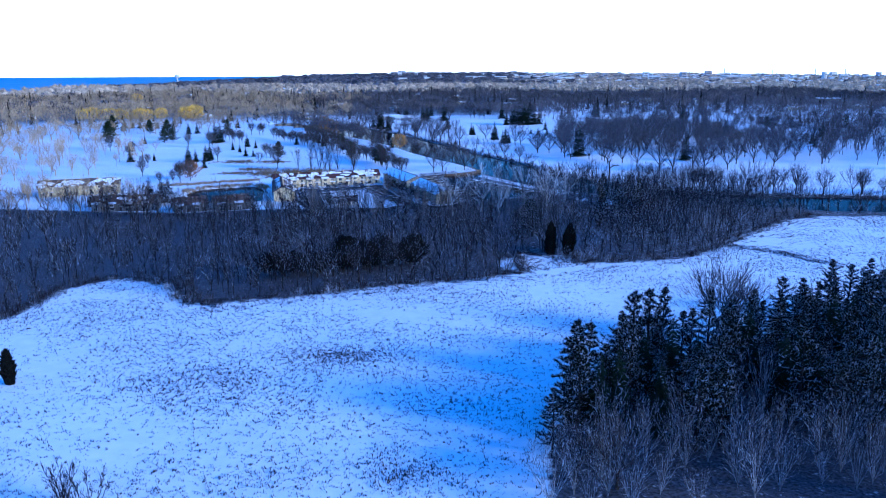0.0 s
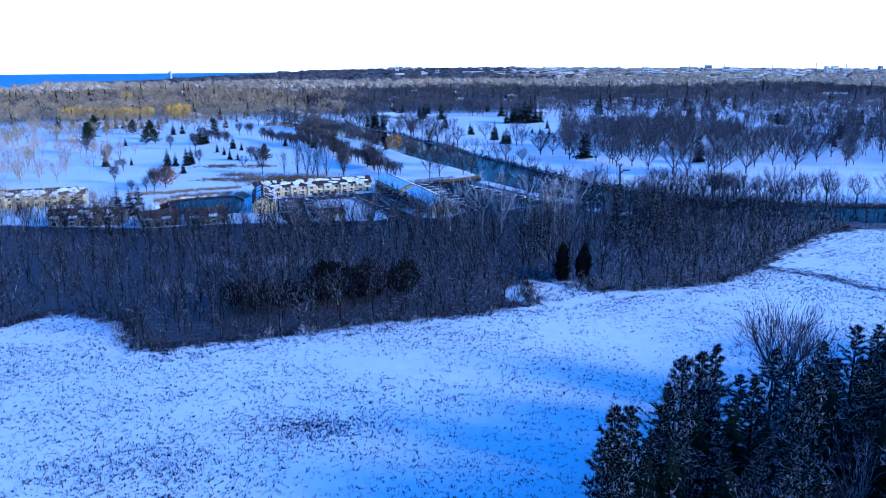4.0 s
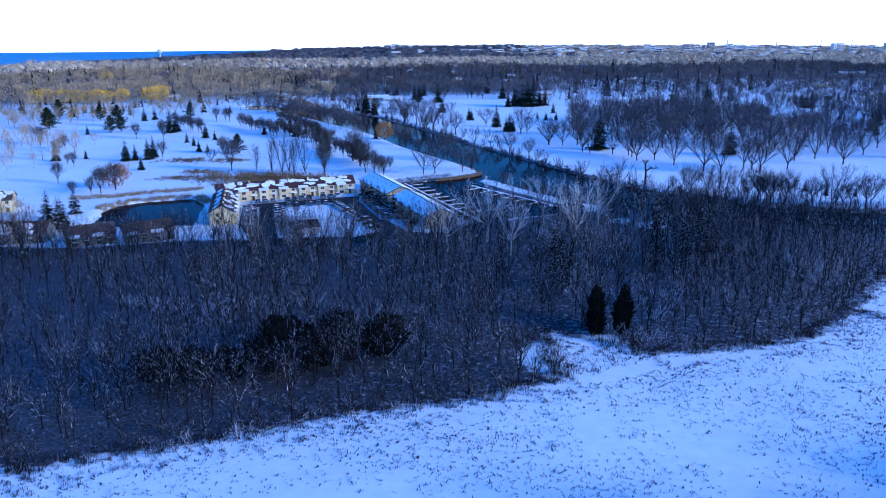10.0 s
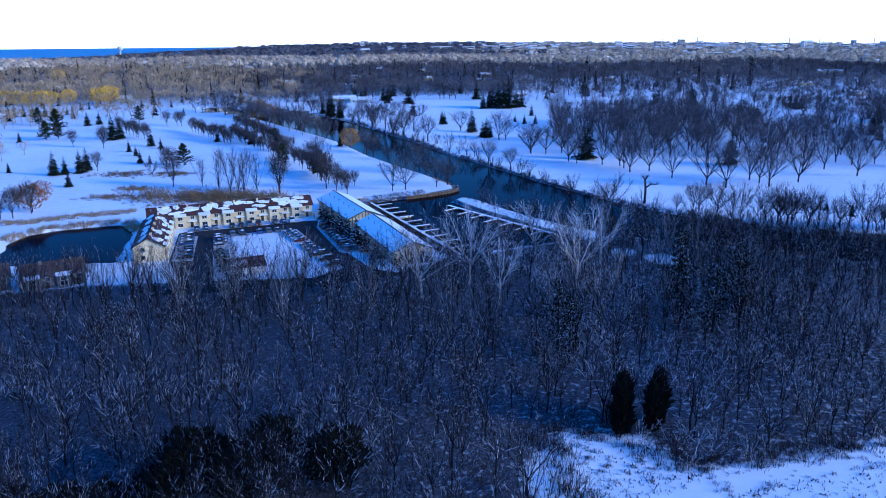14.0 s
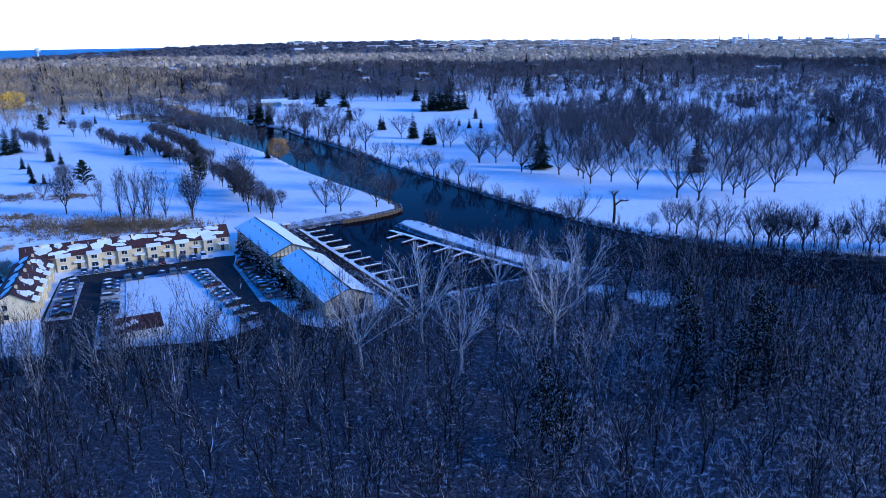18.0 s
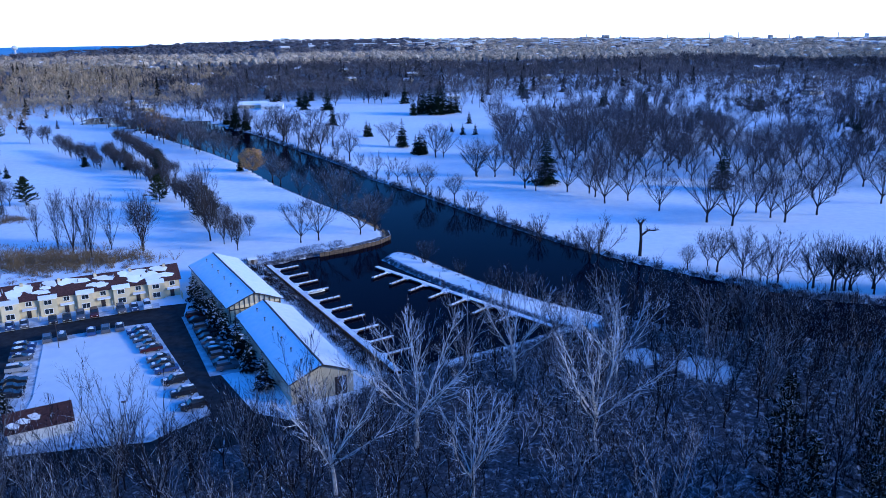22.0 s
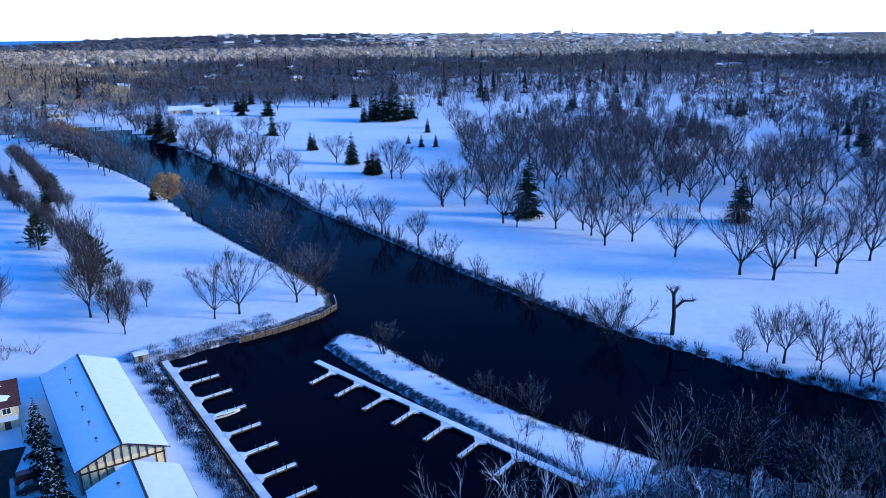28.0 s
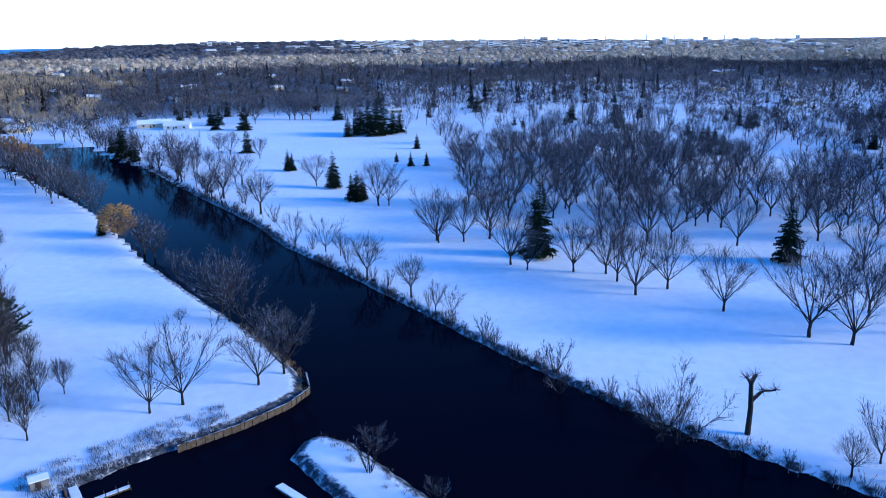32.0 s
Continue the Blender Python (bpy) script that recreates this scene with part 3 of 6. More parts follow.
def spreading_tree_meshes(h, bark, twig, fork=0.25, limbs=6, out=0.7, arch=0.2, subs=2, twigs=3, tw=0.03, stout=0.013, coarse=False, reach=1.0, haze=0):
    """A leafless tree whose trunk divides into arching limbs, each with branches and fine twigs."""
    limb, fine = Shape(), Shape()
    up = Vector((0, 0, 1))
    p, r = Vector((0, 0, -0.3)), h * stout
    for i in range(2):
        q = p + bent(up, 0.10) * (h * fork / 2 + 0.15)
        limb.tube(p, q, r * (1.2 if i == 0 else 1.0), r * 0.9, 3 if coarse else 5)
        p, r = q, r * 0.9
    crotch, turn = p, rnd(0, 6.28)
    for k in range(limbs):
        a = turn + k * 2 * math.pi / limbs + rnd(-0.35, 0.35)
        s = out * (rnd(0.55, 1.2) if k else 0.12)
        d = Vector((math.cos(a) * s, math.sin(a) * s, 1.0)).normalized()
        L = h * (1 - fork) * rnd(0.78, 1.08) * (1 + 0.25 * s * s) * reach
        q, rr = crotch + Vector((0, 0, -h * fork * rnd(0, 0.25))), r * rnd(0.5, 0.75)
        for j in range(4):
            d = bent(d + up * arch * 0.5, 0.17)
            e = q + d * L / 4
            limb.tube(q, e, rr, rr * 0.72, 3)
            for c in range(subs + (j > 1) if j else 1):
                bd = bent(d + Vector((math.cos(a), math.sin(a), 0.1)) * 0.25, 0.75)
                b0, bl, br = q.lerp(e, rnd(0.3, 1.0)), L * rnd(0.20, 0.36) * (1.0 if j < 3 else 0.75), rr * 0.5
                b1 = b0 + bd * bl * 0.5
                b2 = b1 + bent(bd + up * arch, 0.3) * bl * 0.5
                if coarse:
                    limb.sliver(b0, b2, br * 1.2)
                else:
                    limb.tube(b0, b1, br, br * 0.7, 3)
                    limb.tube(b1, b2, br * 0.7, br * 0.25, 3)
                for t in range(twigs):
                    f = (t + rnd(0.3, 1.0)) / twigs
                    s0 = b0.lerp(b1, f * 2) if f < 0.5 else b1.lerp(b2, f * 2 - 1)
                    td = bent(bd + up * 0.15, 0.7)
                    tl = h * rnd(0.05, 0.11)
                    s1 = s0 + td * tl
                    fine.sliver(s0, s1, tw * 1.3)
                    for u in range(1 if coarse else 3):
                        m0 = s0.lerp(s1, rnd(0.2, 0.9))
                        fine.sliver(m0, m0 + bent(td, 0.7) * tl * rnd(0.5, 0.9), tw)
            q, rr = e, rr * 0.72
        for t in range(twigs):
            s1 = q + bent(d, 0.45) * h * rnd(0.05, 0.12)
            fine.sliver(q, s1, tw * 1.3)
            for u in range(1 if coarse else 2):
                m0 = q.lerp(s1, rnd(0.2, 0.9))
                fine.sliver(m0, m0 + bent(d, 0.8) * h * rnd(0.03, 0.07), tw)
    for k in range(haze):
        a, v = k * 2.39996, rnd(-0.35, 1.0)
        ring, f = math.sqrt(max(0.0, 1 - v * v)), rnd(0.55, 0.92) * (1 + 0.12 * math.sin(3 * a + 4 * v))
        q = Vector((math.cos(a) * ring * 0.46 * h * f, math.sin(a) * ring * 0.46 * h * f, h * (0.60 + 0.38 * v * f)))
        fine.sliver(q, q + bent(Vector((q.x, q.y, q.z - h * 0.2)).normalized(), 0.4) * h * rnd(0.06, 0.12), tw)
    return limb.mesh("trunk", bark), fine.mesh("crown", twig)


def shrub_meshes(h, stems, bark, twig, subs=5, tw=0.03, lean=0.7):
    limb, fine = Shape(), Shape()
    for k in range(stems):
        a = k * 2.4
        d = Vector((math.cos(a) * rnd(0.1, lean), math.sin(a) * rnd(0.1, lean), 1)).normalized()
        p = Vector((math.cos(a) * 0.3, math.sin(a) * 0.3, -0.1))
        r = 0.014 * h
        L = h * rnd(0.75, 1.05)
        for j in range(3):
            q = p + bent(d, 0.14) * L / 3
            limb.tube(p, q, r, r * 0.6, 3)
            for t in range(5 if j else 2):
                s0 = p.lerp(q, rnd(0.2, 1))
                td = bent(d, 0.6)
                s1 = s0 + td * h * rnd(0.12, 0.24)
                fine.sliver(s0, s1, tw * 1.3)
                for u in range(subs):
                    m0 = s0.lerp(s1, rnd(0.2, 1.0))
                    fine.sliver(m0, m0 + bent(td, 0.7) * h * rnd(0.06, 0.13), tw)
            p, r = q, r * 0.6
    return limb.mesh("branching_stem", bark), fine.mesh("crown", twig)


def spruce_meshes(h, width, mat, whorls=16, per=8, droop=0.25, bare=0.06):
    trunk, crown = Shape(), Shape()
    trunk.tube((0, 0, -0.3), (0, 0, h * 0.97), h * 0.016 + 0.05, 0.03, 6)
    for w in range(whorls):
        f = (w + 0.3) / whorls
        z = h * (bare + (0.98 - bare) * f)
        R = width * 0.5 * (1 - f) ** 0.85 * rnd(0.6, 1.2) + 0.15
        n = max(4, int(per * (1 - 0.45 * f)))
        for k in range(n):
            a = k * 2 * math.pi / n + w * 0.7 + rnd(-0.2, 0.2)
            L = R * rnd(0.75, 1.15)
            o = Vector((math.cos(a), math.sin(a), 0))
            side = Vector((-math.sin(a), math.cos(a), 0))
            base, tip = Vector((0, 0, z)), o * L + Vector((0, 0, z - droop * L + rnd(-0.1, 0.15) * L))
            mid = base.lerp(tip, 0.55) + Vector((0, 0, 0.08 * L))
            wd = L * 0.30
            for sgn in (1, -1):
                crown.face([base, mid + side * wd * sgn * rnd(0.7, 1.1) - Vector((0, 0, 0.10 * L)), mid])
                crown.face([mid, mid + side * wd * sgn * rnd(0.8, 1.2) - Vector((0, 0, 0.12 * L)), tip])
            for t in range(4):
                f2 = 0.35 + 0.17 * t
                s0 = base.lerp(tip, f2)
                sg = 1 if t % 2 else -1
                crown.face([s0, s0 + side * sg * wd * rnd(0.8, 1.5) + o * 0.25 * L + Vector((0, 0, -0.12 * L)), s0 + o * 0.22 * L + Vector((0, 0, 0.04 * L))])
                crown.face([s0, s0 + side * -sg * wd * rnd(0.5, 1.1) + o * 0.2 * L + Vector((0, 0, -0.2 * L)), s0 + o * 0.1 * L])
    return trunk.mesh("trunk", BARK), crown.mesh("crown", mat)


def pine_meshes(h, width, mat, tufts=90, bare=0.2, needles=120, bulk=1.0):
    """A pine with upswept plumes of needles at the ends of its limbs."""
    trunk, crown = Shape(), Shape()
    trunk.tube((0, 0, -0.3), (0, 0, h * 0.6), h * 0.018 + 0.05, h * 0.010, 6)
    trunk.tube((0, 0, h * 0.6), (0, 0, h * 0.97), h * 0.010, 0.03, 5)
    for k in range(tufts):
        f = bare + (1 - bare) * (k + rnd(0, 1)) / tufts
        a = k * 2.39996
        R = width * 0.5 * (1 - f) ** 0.7 * rnd(0.3, 1.25) * (1 + 0.3 * math.sin(f * 23 + a)) + 0.2
        root = Vector((0, 0, h * f * 0.96))
        end = root + Vector((math.cos(a) * R, math.sin(a) * R, R * rnd(-0.05, 0.75)))
        trunk.tube(root, end, 0.05 + 0.03 * (1 - f), 0.02, 3)
        for t in range(needles):
            s0 = root.lerp(end, rnd(0.30, 1.05))
            d = bent((end - root).normalized() * 0.7 + Vector((0, 0, 0.3)), 1.1)
            s1 = s0 + d * h * rnd(0.025, 0.05) * (0.5 + 0.5 * bulk)
            crown.sliver(s0, s1, h * rnd(0.003, 0.006) * bulk)
    return trunk.mesh("trunk", SNOWY_LIMB), crown.mesh("crown", mat)


def cedar_meshes(h, width, mat, n=760):
    """A dense upright column of foliage sprays."""
    trunk, crown = Shape(), Shape()
    trunk.tube((0, 0, -0.3), (0, 0, h * 0.8), 0.16, 0.05, 5)
    for k in range(n):
        f = (k + 0.5) / n
        a = k * 2.39996
        lump = 1 + 0.16 * math.sin(a * 2 + f * 9) + 0.12 * math.sin(a * 3 - f * 21)
        R = width * 0.5 * (math.sin(math.pi * min(1, 0.16 + f * 0.84)) ** 0.5) * rnd(0.6, 1.1) * lump
        p = Vector((math.cos(a) * R * 0.55, math.sin(a) * R * 0.55, h * f * 0.9))
        q = Vector((math.cos(a) * R, math.sin(a) * R, h * f * 0.9 + h * rnd(0.05, 0.11)))
        q += Vector((rnd(-.3, .3), rnd(-.3, .3), rnd(-0.4, 0.7)))
        crown.tube(p, q, width * rnd(0.05, 0.09), 0, 3)
    return trunk.mesh("trunk", BARK), crown.mesh("crown", mat)


def leafy_meshes(h, width, mat, bark, n=700, weep=0.3):
    """A tree that keeps its leaves, in many small clumps."""
    trunk, crown = Shape(), Shape()
    trunk.tube((0, 0, -0.3), (0, 0, h * 0.4), h * 0.025, h * 0.015, 6)
    for k in range(8):
        a = k * 2.4
        trunk.tube((0, 0, h * rnd(0.25, 0.4)), (math.cos(a) * width * 0.3, math.sin(a) * width * 0.3, h * rnd(0.6, 0.85)), h * 0.010, 0.02, 3)
    for k in range(n):
        a, f = k * 2.39996, (k + 0.5) / n
        up = 2 * f - 1
        R = math.sqrt(max(0.02, 1 - up * up)) * rnd(0.55, 1.05)
        lump = 1 + 0.18 * math.sin(3 * a + 5 * up)
        p = Vector((math.cos(a) * R * width * 0.5 * lump, math.sin(a) * R * width * 0.5 * lump, h * (0.56 + 0.40 * up * lump)))
        d = Vector((math.cos(a) * 0.4, math.sin(a) * 0.4, 0.5 - weep * 3 * rnd(0.3, 1))).normalized()
        crown.tube(p, p + bent(d, 0.5) * h * rnd(0.06, 0.14), h * rnd(0.012, 0.028), 0, 3)
    return trunk.mesh("trunk", bark), crown.mesh("crown", mat)


def plant(name, meshes, x, y, scale, turn, label, category="tree", group="", wide=None, z=None):
    t = thing(name, label, category, group=group)
    t.matrix_basis = pose(x, y, float(gz(x, y)) if z is None else z, 0, 0, turn)
    t.scale = (scale if wide is None else wide, scale if wide is None else wide, scale)
    for me in meshes:
        part(me.name.split(".")[0], me, None, t)
    return t


def plant_all(name, kinds, spots, label, category="tree", group="", low=0.85, high=1.15):
    for k, s in enumerate(spots):
        x, y, *more = s
        plant(name, kinds[k % len(kinds)], x, y, (more[0] if more else 1.0) * rnd(low, high), rnd(0, 360), label, category, group)


# ---- buildings ----
def oriented(x, y, ux, uy, z=0.0):
    """A frame at x, y whose local x runs along (ux, uy)."""
    return pose(x, y, z, 0, 0, math.degrees(math.atan2(uy, ux)))


def blob_slab(shape, cx, cy, rx, ry, top, thick=0.12):
    """An irregular patch of snow lying on the surface z = top(x, y)."""
    n = 13
    ph = rnd(0, 6)
    pts = []
    for i in range(n):
        a = 2 * math.pi * i / n
        k = 1 + 0.22 * math.sin(2 * a + ph) + 0.16 * math.sin(5 * a + 2 * ph) + rnd(-0.08, 0.08)
        pts.append((cx + rx * k * math.cos(a), cy + ry * k * math.sin(a)))
    up = [(x, y, top(x, y) + thick) for x, y in pts]
    dn = [(x, y, top(x, y) + 0.01) for x, y in pts]
    shape.face(up)
    for i in range(n):
        j = (i + 1) % n
        shape.face([dn[i], dn[j], up[j], up[i]])


def window_unit(parent, x, y, z, w, h, face=-1, frame_mat=None):
    """A window in a wall at local y whose outside looks along face * y."""
    fm = frame_mat or TRIM
    win = part("window", Shape().box(x - w / 2, x + w / 2, y + face * 0.02, y + face * 0.05, z, z + h), GLASS_DARK, parent, "dark window pane")
    f = Shape()
    for a, b, c, d in ((-w / 2 - 0.1, w / 2 + 0.1, h, h + 0.1), (-w / 2 - 0.1, w / 2 + 0.1, -0.1, 0), (-w / 2 - 0.1, -w / 2, 0, h), (w / 2, w / 2 + 0.1, 0, h), (-0.03, 0.03, 0, h)):
        f.box(x + a, x + b, min(y, y + face * 0.09), max(y, y + face * 0.09), z + c, z + d)
    part("window_frame", f, fm, win)
    return win


def gabled(name, label, m, length, depth, eave, ridge, wall_mat, roof_mat, overhang=0.5, category="building", thick=0.18):
    """A gabled block: local x along the ridge from 0 to length, local y from 0 (front) to depth."""
    b = thing(name, label, category, m)
    part("wall", Shape().box(0, length, 0, 0.2, -0.3, eave), wall_mat, b)
    part("wall", Shape().box(0, length, depth - 0.2, depth, -0.3, eave), wall_mat, b)
    for x0, x1 in ((0, 0.2), (length - 0.2, length)):
        g = Shape()
        for x in (x0, x1):
            pts = [(x, 0.2, -0.3), (x, depth - 0.2, -0.3), (x, depth - 0.2, eave), (x, depth / 2, ridge - 0.05), (x, 0.2, eave)]
            g.face(pts if x == x1 else pts[::-1])
        part("gable_wall", g, wall_mat, b)
    slope = (ridge - eave) / (depth / 2)
    for sgn in (-1, 1):
        s = Shape()
        y_e = -overhang if sgn < 0 else depth + overhang
        z_e = eave - slope * overhang
        a, c = (depth / 2, ridge), (y_e, z_e)
        low = [(-overhang, a[0], a[1]), (length + overhang, a[0], a[1]), (length + overhang, c[0], c[1]), (-overhang, c[0], c[1])]
        up = [(x, y, z + thick) for x, y, z in low]
        s.face(up if sgn < 0 else up[::-1])
        s.face(low[::-1] if sgn < 0 else low)
        for i in range(4):
            j = (i + 1) % 4
            s.face([low[i], low[j], up[j], up[i]] if sgn < 0 else [low[j], low[i], up[i], up[j]])
        part("roof", s, roof_mat, b)
    b["slope"] = slope
    return b


def roof_top(eave, ridge, depth, lift):
    return lambda x, y: ridge - abs(y - depth / 2) * (ridge - eave) / (depth / 2) + lift


# town houses round the parking court
def townhouse_row(x, y, ux, uy, units, unit_len, depth, label, eave=5.4, ridge=8.4, wall=SIDING, roof=SHINGLE, patches=3, porch=True, name="townhouse_row"):
    L = units * unit_len
    b = gabled(name, label, oriented(x, y, ux, uy), L, depth, eave, ridge, wall, roof)
    top = roof_top(eave, ridge, depth, 0.18)
    for k in range(units):
        x0 = k * unit_len
        # projecting bay with its own small cross roof
        bay = part("bay", Shape().box(x0 + 0.5, x0 + unit_len * 0.52, -0.9, -0.002, -0.3, eave - 0.15), wall, b)
        r = Shape()
        xa, xb, ya, yb, za, zb = x0 + 0.3, x0 + unit_len * 0.52 + 0.2, -1.2, 0.25, eave - 0.15, eave + 0.45
        r.face([(xa, ya, za), (xb, ya, za), (xb, yb, zb), (xa, yb, zb)])
        r.face([(xa, ya, za - 0.15), (xa, yb, zb - 0.15), (xb, yb, zb - 0.15), (xb, ya, za - 0.15)])
        r.face([(xa, ya, za - 0.15), (xb, ya, za - 0.15), (xb, ya, za), (xa, ya, za)])
        r.face([(xa, ya, za - 0.15), (xa, ya, za), (xa, yb, zb), (xa, yb, zb - 0.15)])
        r.face([(xb, ya, za), (xb, ya, za - 0.15), (xb, yb, zb - 0.15), (xb, yb, zb)])
        part("bay_roof", r, ROOF_SNOW, b, "snow-covered bay roof")
        window_unit(b, x0 + unit_len * 0.28, -0.9, eave - 1.55, 1.5, 1.0)
        window_unit(b, x0 + unit_len * 0.28, -0.9, 0.6, 1.7, 1.2)
        window_unit(b, x0 + unit_len * 0.78, 0.0, eave - 1.55, 1.2, 1.0)
        part("door", Shape().box(x0 + unit_len * 0.70, x0 + unit_len * 0.70 + 0.95, -0.06, -0.003, 0.0, 2.05), DARK_TRIM, b, "dark front door")
        if porch:
            part("porch_roof", Shape().box(x0 + unit_len * 0.60, x0 + unit_len * 0.97, -1.5, -0.003, 2.25, 2.45), ROOF_SNOW, b, "snow-capped porch roof")
            part("patio_fence", Shape().box(x0 + unit_len - 0.12, x0 + unit_len, -4.2, -1.62, -0.2, 1.7), wall, b, "cream patio divider")
        part("chimney", Shape().box(x0 + unit_len * 0.60, x0 + unit_len * 0.60 + 0.7, depth * 0.40, depth * 0.40 + 0.6, ridge - 1.2, ridge + 0.6), wall, b)
        part("roof_vent", Shape().tube((x0 + 1.2, depth * 0.3, ridge - 1.4), (x0 + 1.2, depth * 0.3, ridge + 0.1), 0.12, 0.12, 6, True), METAL, b)
        for i in range(patches + 1):
            s = Shape()
            cx, cy = x0 + rnd(0.8, unit_len - 0.8), rnd(0.9, depth / 2 - 0.9)
            if i == patches:
                blob_slab(s, cx, depth * 0.72, 2.6, 1.4, top, 0.05)
            else:
                blob_slab(s, cx, cy, rnd(1.0, 2.4), rnd(0.6, 1.4), top, 0.06 + 0.012 * i)
            part("snow_patch", s, ROOF_SNOW, b, "ragged patch of thin snow")
    for xe, sg in ((-0.002, -1), (L + 0.002, 1)):
        for zz in (0.7, eave - 1.5):
            w = part("window", Shape().box(min(xe, xe + sg * 0.05), max(xe, xe + sg * 0.05), depth * 0.62, depth * 0.62 + 1.1, zz, zz + 1.2), GLASS_DARK, b)
            part("window_sill", Shape().box(min(xe, xe + sg * 0.12), max(xe, xe + sg * 0.12), depth * 0.62 - 0.1, depth * 0.62 + 1.2, zz - 0.12, zz - 0.002), TRIM, w)
    return b


townhouse_row(-84.4, 421.8, 0.945, 0.325, 7, 8.1, 9.4, "row of cream townhouses with maroon roof half under snow", 4.5, 7.0, patches=4)
townhouse_row(-68.0, 385.2, -0.224, 0.974, 5, 7.2, 8.8, "cream townhouse wing with snow-streaked maroon roof beside the pond", 4.5, 7.0, patches=2, porch=False)
# fronts of the next three rows: shade painted in as grey siding
townhouse_row(-113.3, 353.1, 0.87, 0.48, 2, 7.2, 9.0, "low townhouse with bare brown roof behind the wood", 3.6, 6.2, SIDING_GREY, BROWN_SHINGLE, 0, False)
townhouse_row(-96.3, 357.3, 0.87, 0.48, 2, 7.6, 9.0, "low townhouse with brown roof and ribbed front greyed as if shaded", 3.6, 6.2, SIDING_GREY, BROWN_SHINGLE, 0, False)
townhouse_row(-152.0, 358.0, 0.99, 0.12, 4, 7.0, 9.0, "townhouse row with brown roof near the pond", 3.8, 6.4, SIDING_GREY, BROWN_SHINGLE, 1, False)
townhouse_row(-196.0, 398.0, 0.95, 0.30, 5, 7.4, 9.5, "pale two-storey houses with snow-covered roof by the golf course", 5.0, 7.6, SIDING, BROWN_SHINGLE, 6)


# marina storage sheds
def shed(x, y, ux, uy, length, width, label, truss):
    """(x, y): the middle of the near gable; the ridge runs up the basin side."""
    m = oriented(x, y, ux, uy) @ pose(0, -width / 2, 0)
    eave, ridge = 4.3, 6.7
    b = gabled("boat_shed", label, m, length, width, eave, ridge, TAN_METAL, DARK_TRIM, 0.6, "shed", 0.14)
    slope = (ridge - eave) / (width / 2)
    for sgn in (-1, 1):
        s = Shape()
        nxx, nyy = 26, 7
        for i in range(nxx):
            for j in range(nyy):
                q = []
                for di, dj in ((0, 0), (1, 0), (1, 1), (0, 1)):
                    xx = -0.55 + (length + 1.1) * (i + di) / nxx
                    f = (j + dj) / nyy
                    yy = (width / 2 - 0.12 - (width / 2 + 0.40) * f) if sgn < 0 else (width / 2 + 0.12 + (width / 2 + 0.40) * f)
                    lift = 0.19 + 0.05 * math.sin(xx * 0.9 + f * 3) * math.cos(f * 4 + xx * 0.3) + (0.04 if 0 < f < 1 else -0.03)
                    q.append((xx, yy, ridge - abs(yy - width / 2) * slope + lift + 0.05))
                s.face(q[::-1] if sgn < 0 else q)
        part("roof_snow", s, ROOF_SNOW, b, "smooth blanket of snow", True)
    part("ridge_cap", Shape().box(-0.6, length + 0.6, width / 2 - 0.16, width / 2 + 0.16, ridge + 0.12, ridge + 0.34), DARK_TRIM, b)
    for k in range(6):
        xx = length * (0.10 + 0.16 * k)
        v = part("roof_vent", Shape().tube((xx, width * 0.72, ridge - 1.6), (xx, width * 0.72, ridge - 0.1), 0.13, 0.13, 6, True), METAL, b)
        part("vent_cap", Shape().tube((xx, width * 0.72, ridge - 0.1), (xx, width * 0.72, ridge + 0.05), 0.24, 0.20, 6, True), DARK_TRIM, v)
    # front gable
    if truss:
        part("translucent_gable", Shape().box(-0.08, -0.004, 0.3, width - 0.3, 1.2, eave), SIDING, b, "pale yellow gable panel")
        for k in range(11):
            yy = 0.3 + (width - 0.6) * k / 10
            zt = ridge - abs(yy - width / 2) * slope - 0.15
            part("gable_stud", Shape().box(-0.22, -0.085, yy - 0.07, yy + 0.07, 0.3, zt), DARK_TRIM, b)
        part("gable_beam", Shape().box(-0.26, -0.09, 0.2, width - 0.2, 3.4, 3.6), DARK_TRIM, b)
    else:
        part("door", Shape().box(-0.06, -0.003, 1.3, 3.6, -0.1, 3.6), DARK_TRIM, b, "dark sliding door")
        for k in range(12):
            yy = 4.2 + k * 0.7
            if yy < width - 0.3:
                part("wall_rib", Shape().box(-0.05, -0.003, yy, yy + 0.08, -0.1, eave - 0.1), TAN_METAL, b)
    for k in range(13):
        part("wall_rib", Shape().box(1 + k * length / 13.5, 1.12 + k * length / 13.5, -0.06, -0.003, -0.1, eave - 0.35), TAN_METAL, b)
    return b


shed(6.0, 375.8, -0.340, 0.940, 38.5, 11.8, "long tan metal boat shed with snowy roof beside the basin", False)
shed(-9.9, 418.4, -0.372, 0.928, 37.5, 12.4, "tan boat shed with exposed gable framing and snowy roof", True)

lt = thing("lean_to", "low snow-covered link roof between the boat sheds", "roof", oriented(-3.2, 410.5, -0.35, 0.937))
part("wall", Shape().box(0, 9.0, -0.2, 4.6, -0.2, 3.2), TAN_METAL, lt)
part("roof_snow", Shape().box(-0.3, 9.3, -0.6, 4.9, 3.203, 3.45), ROOF_SNOW, lt)
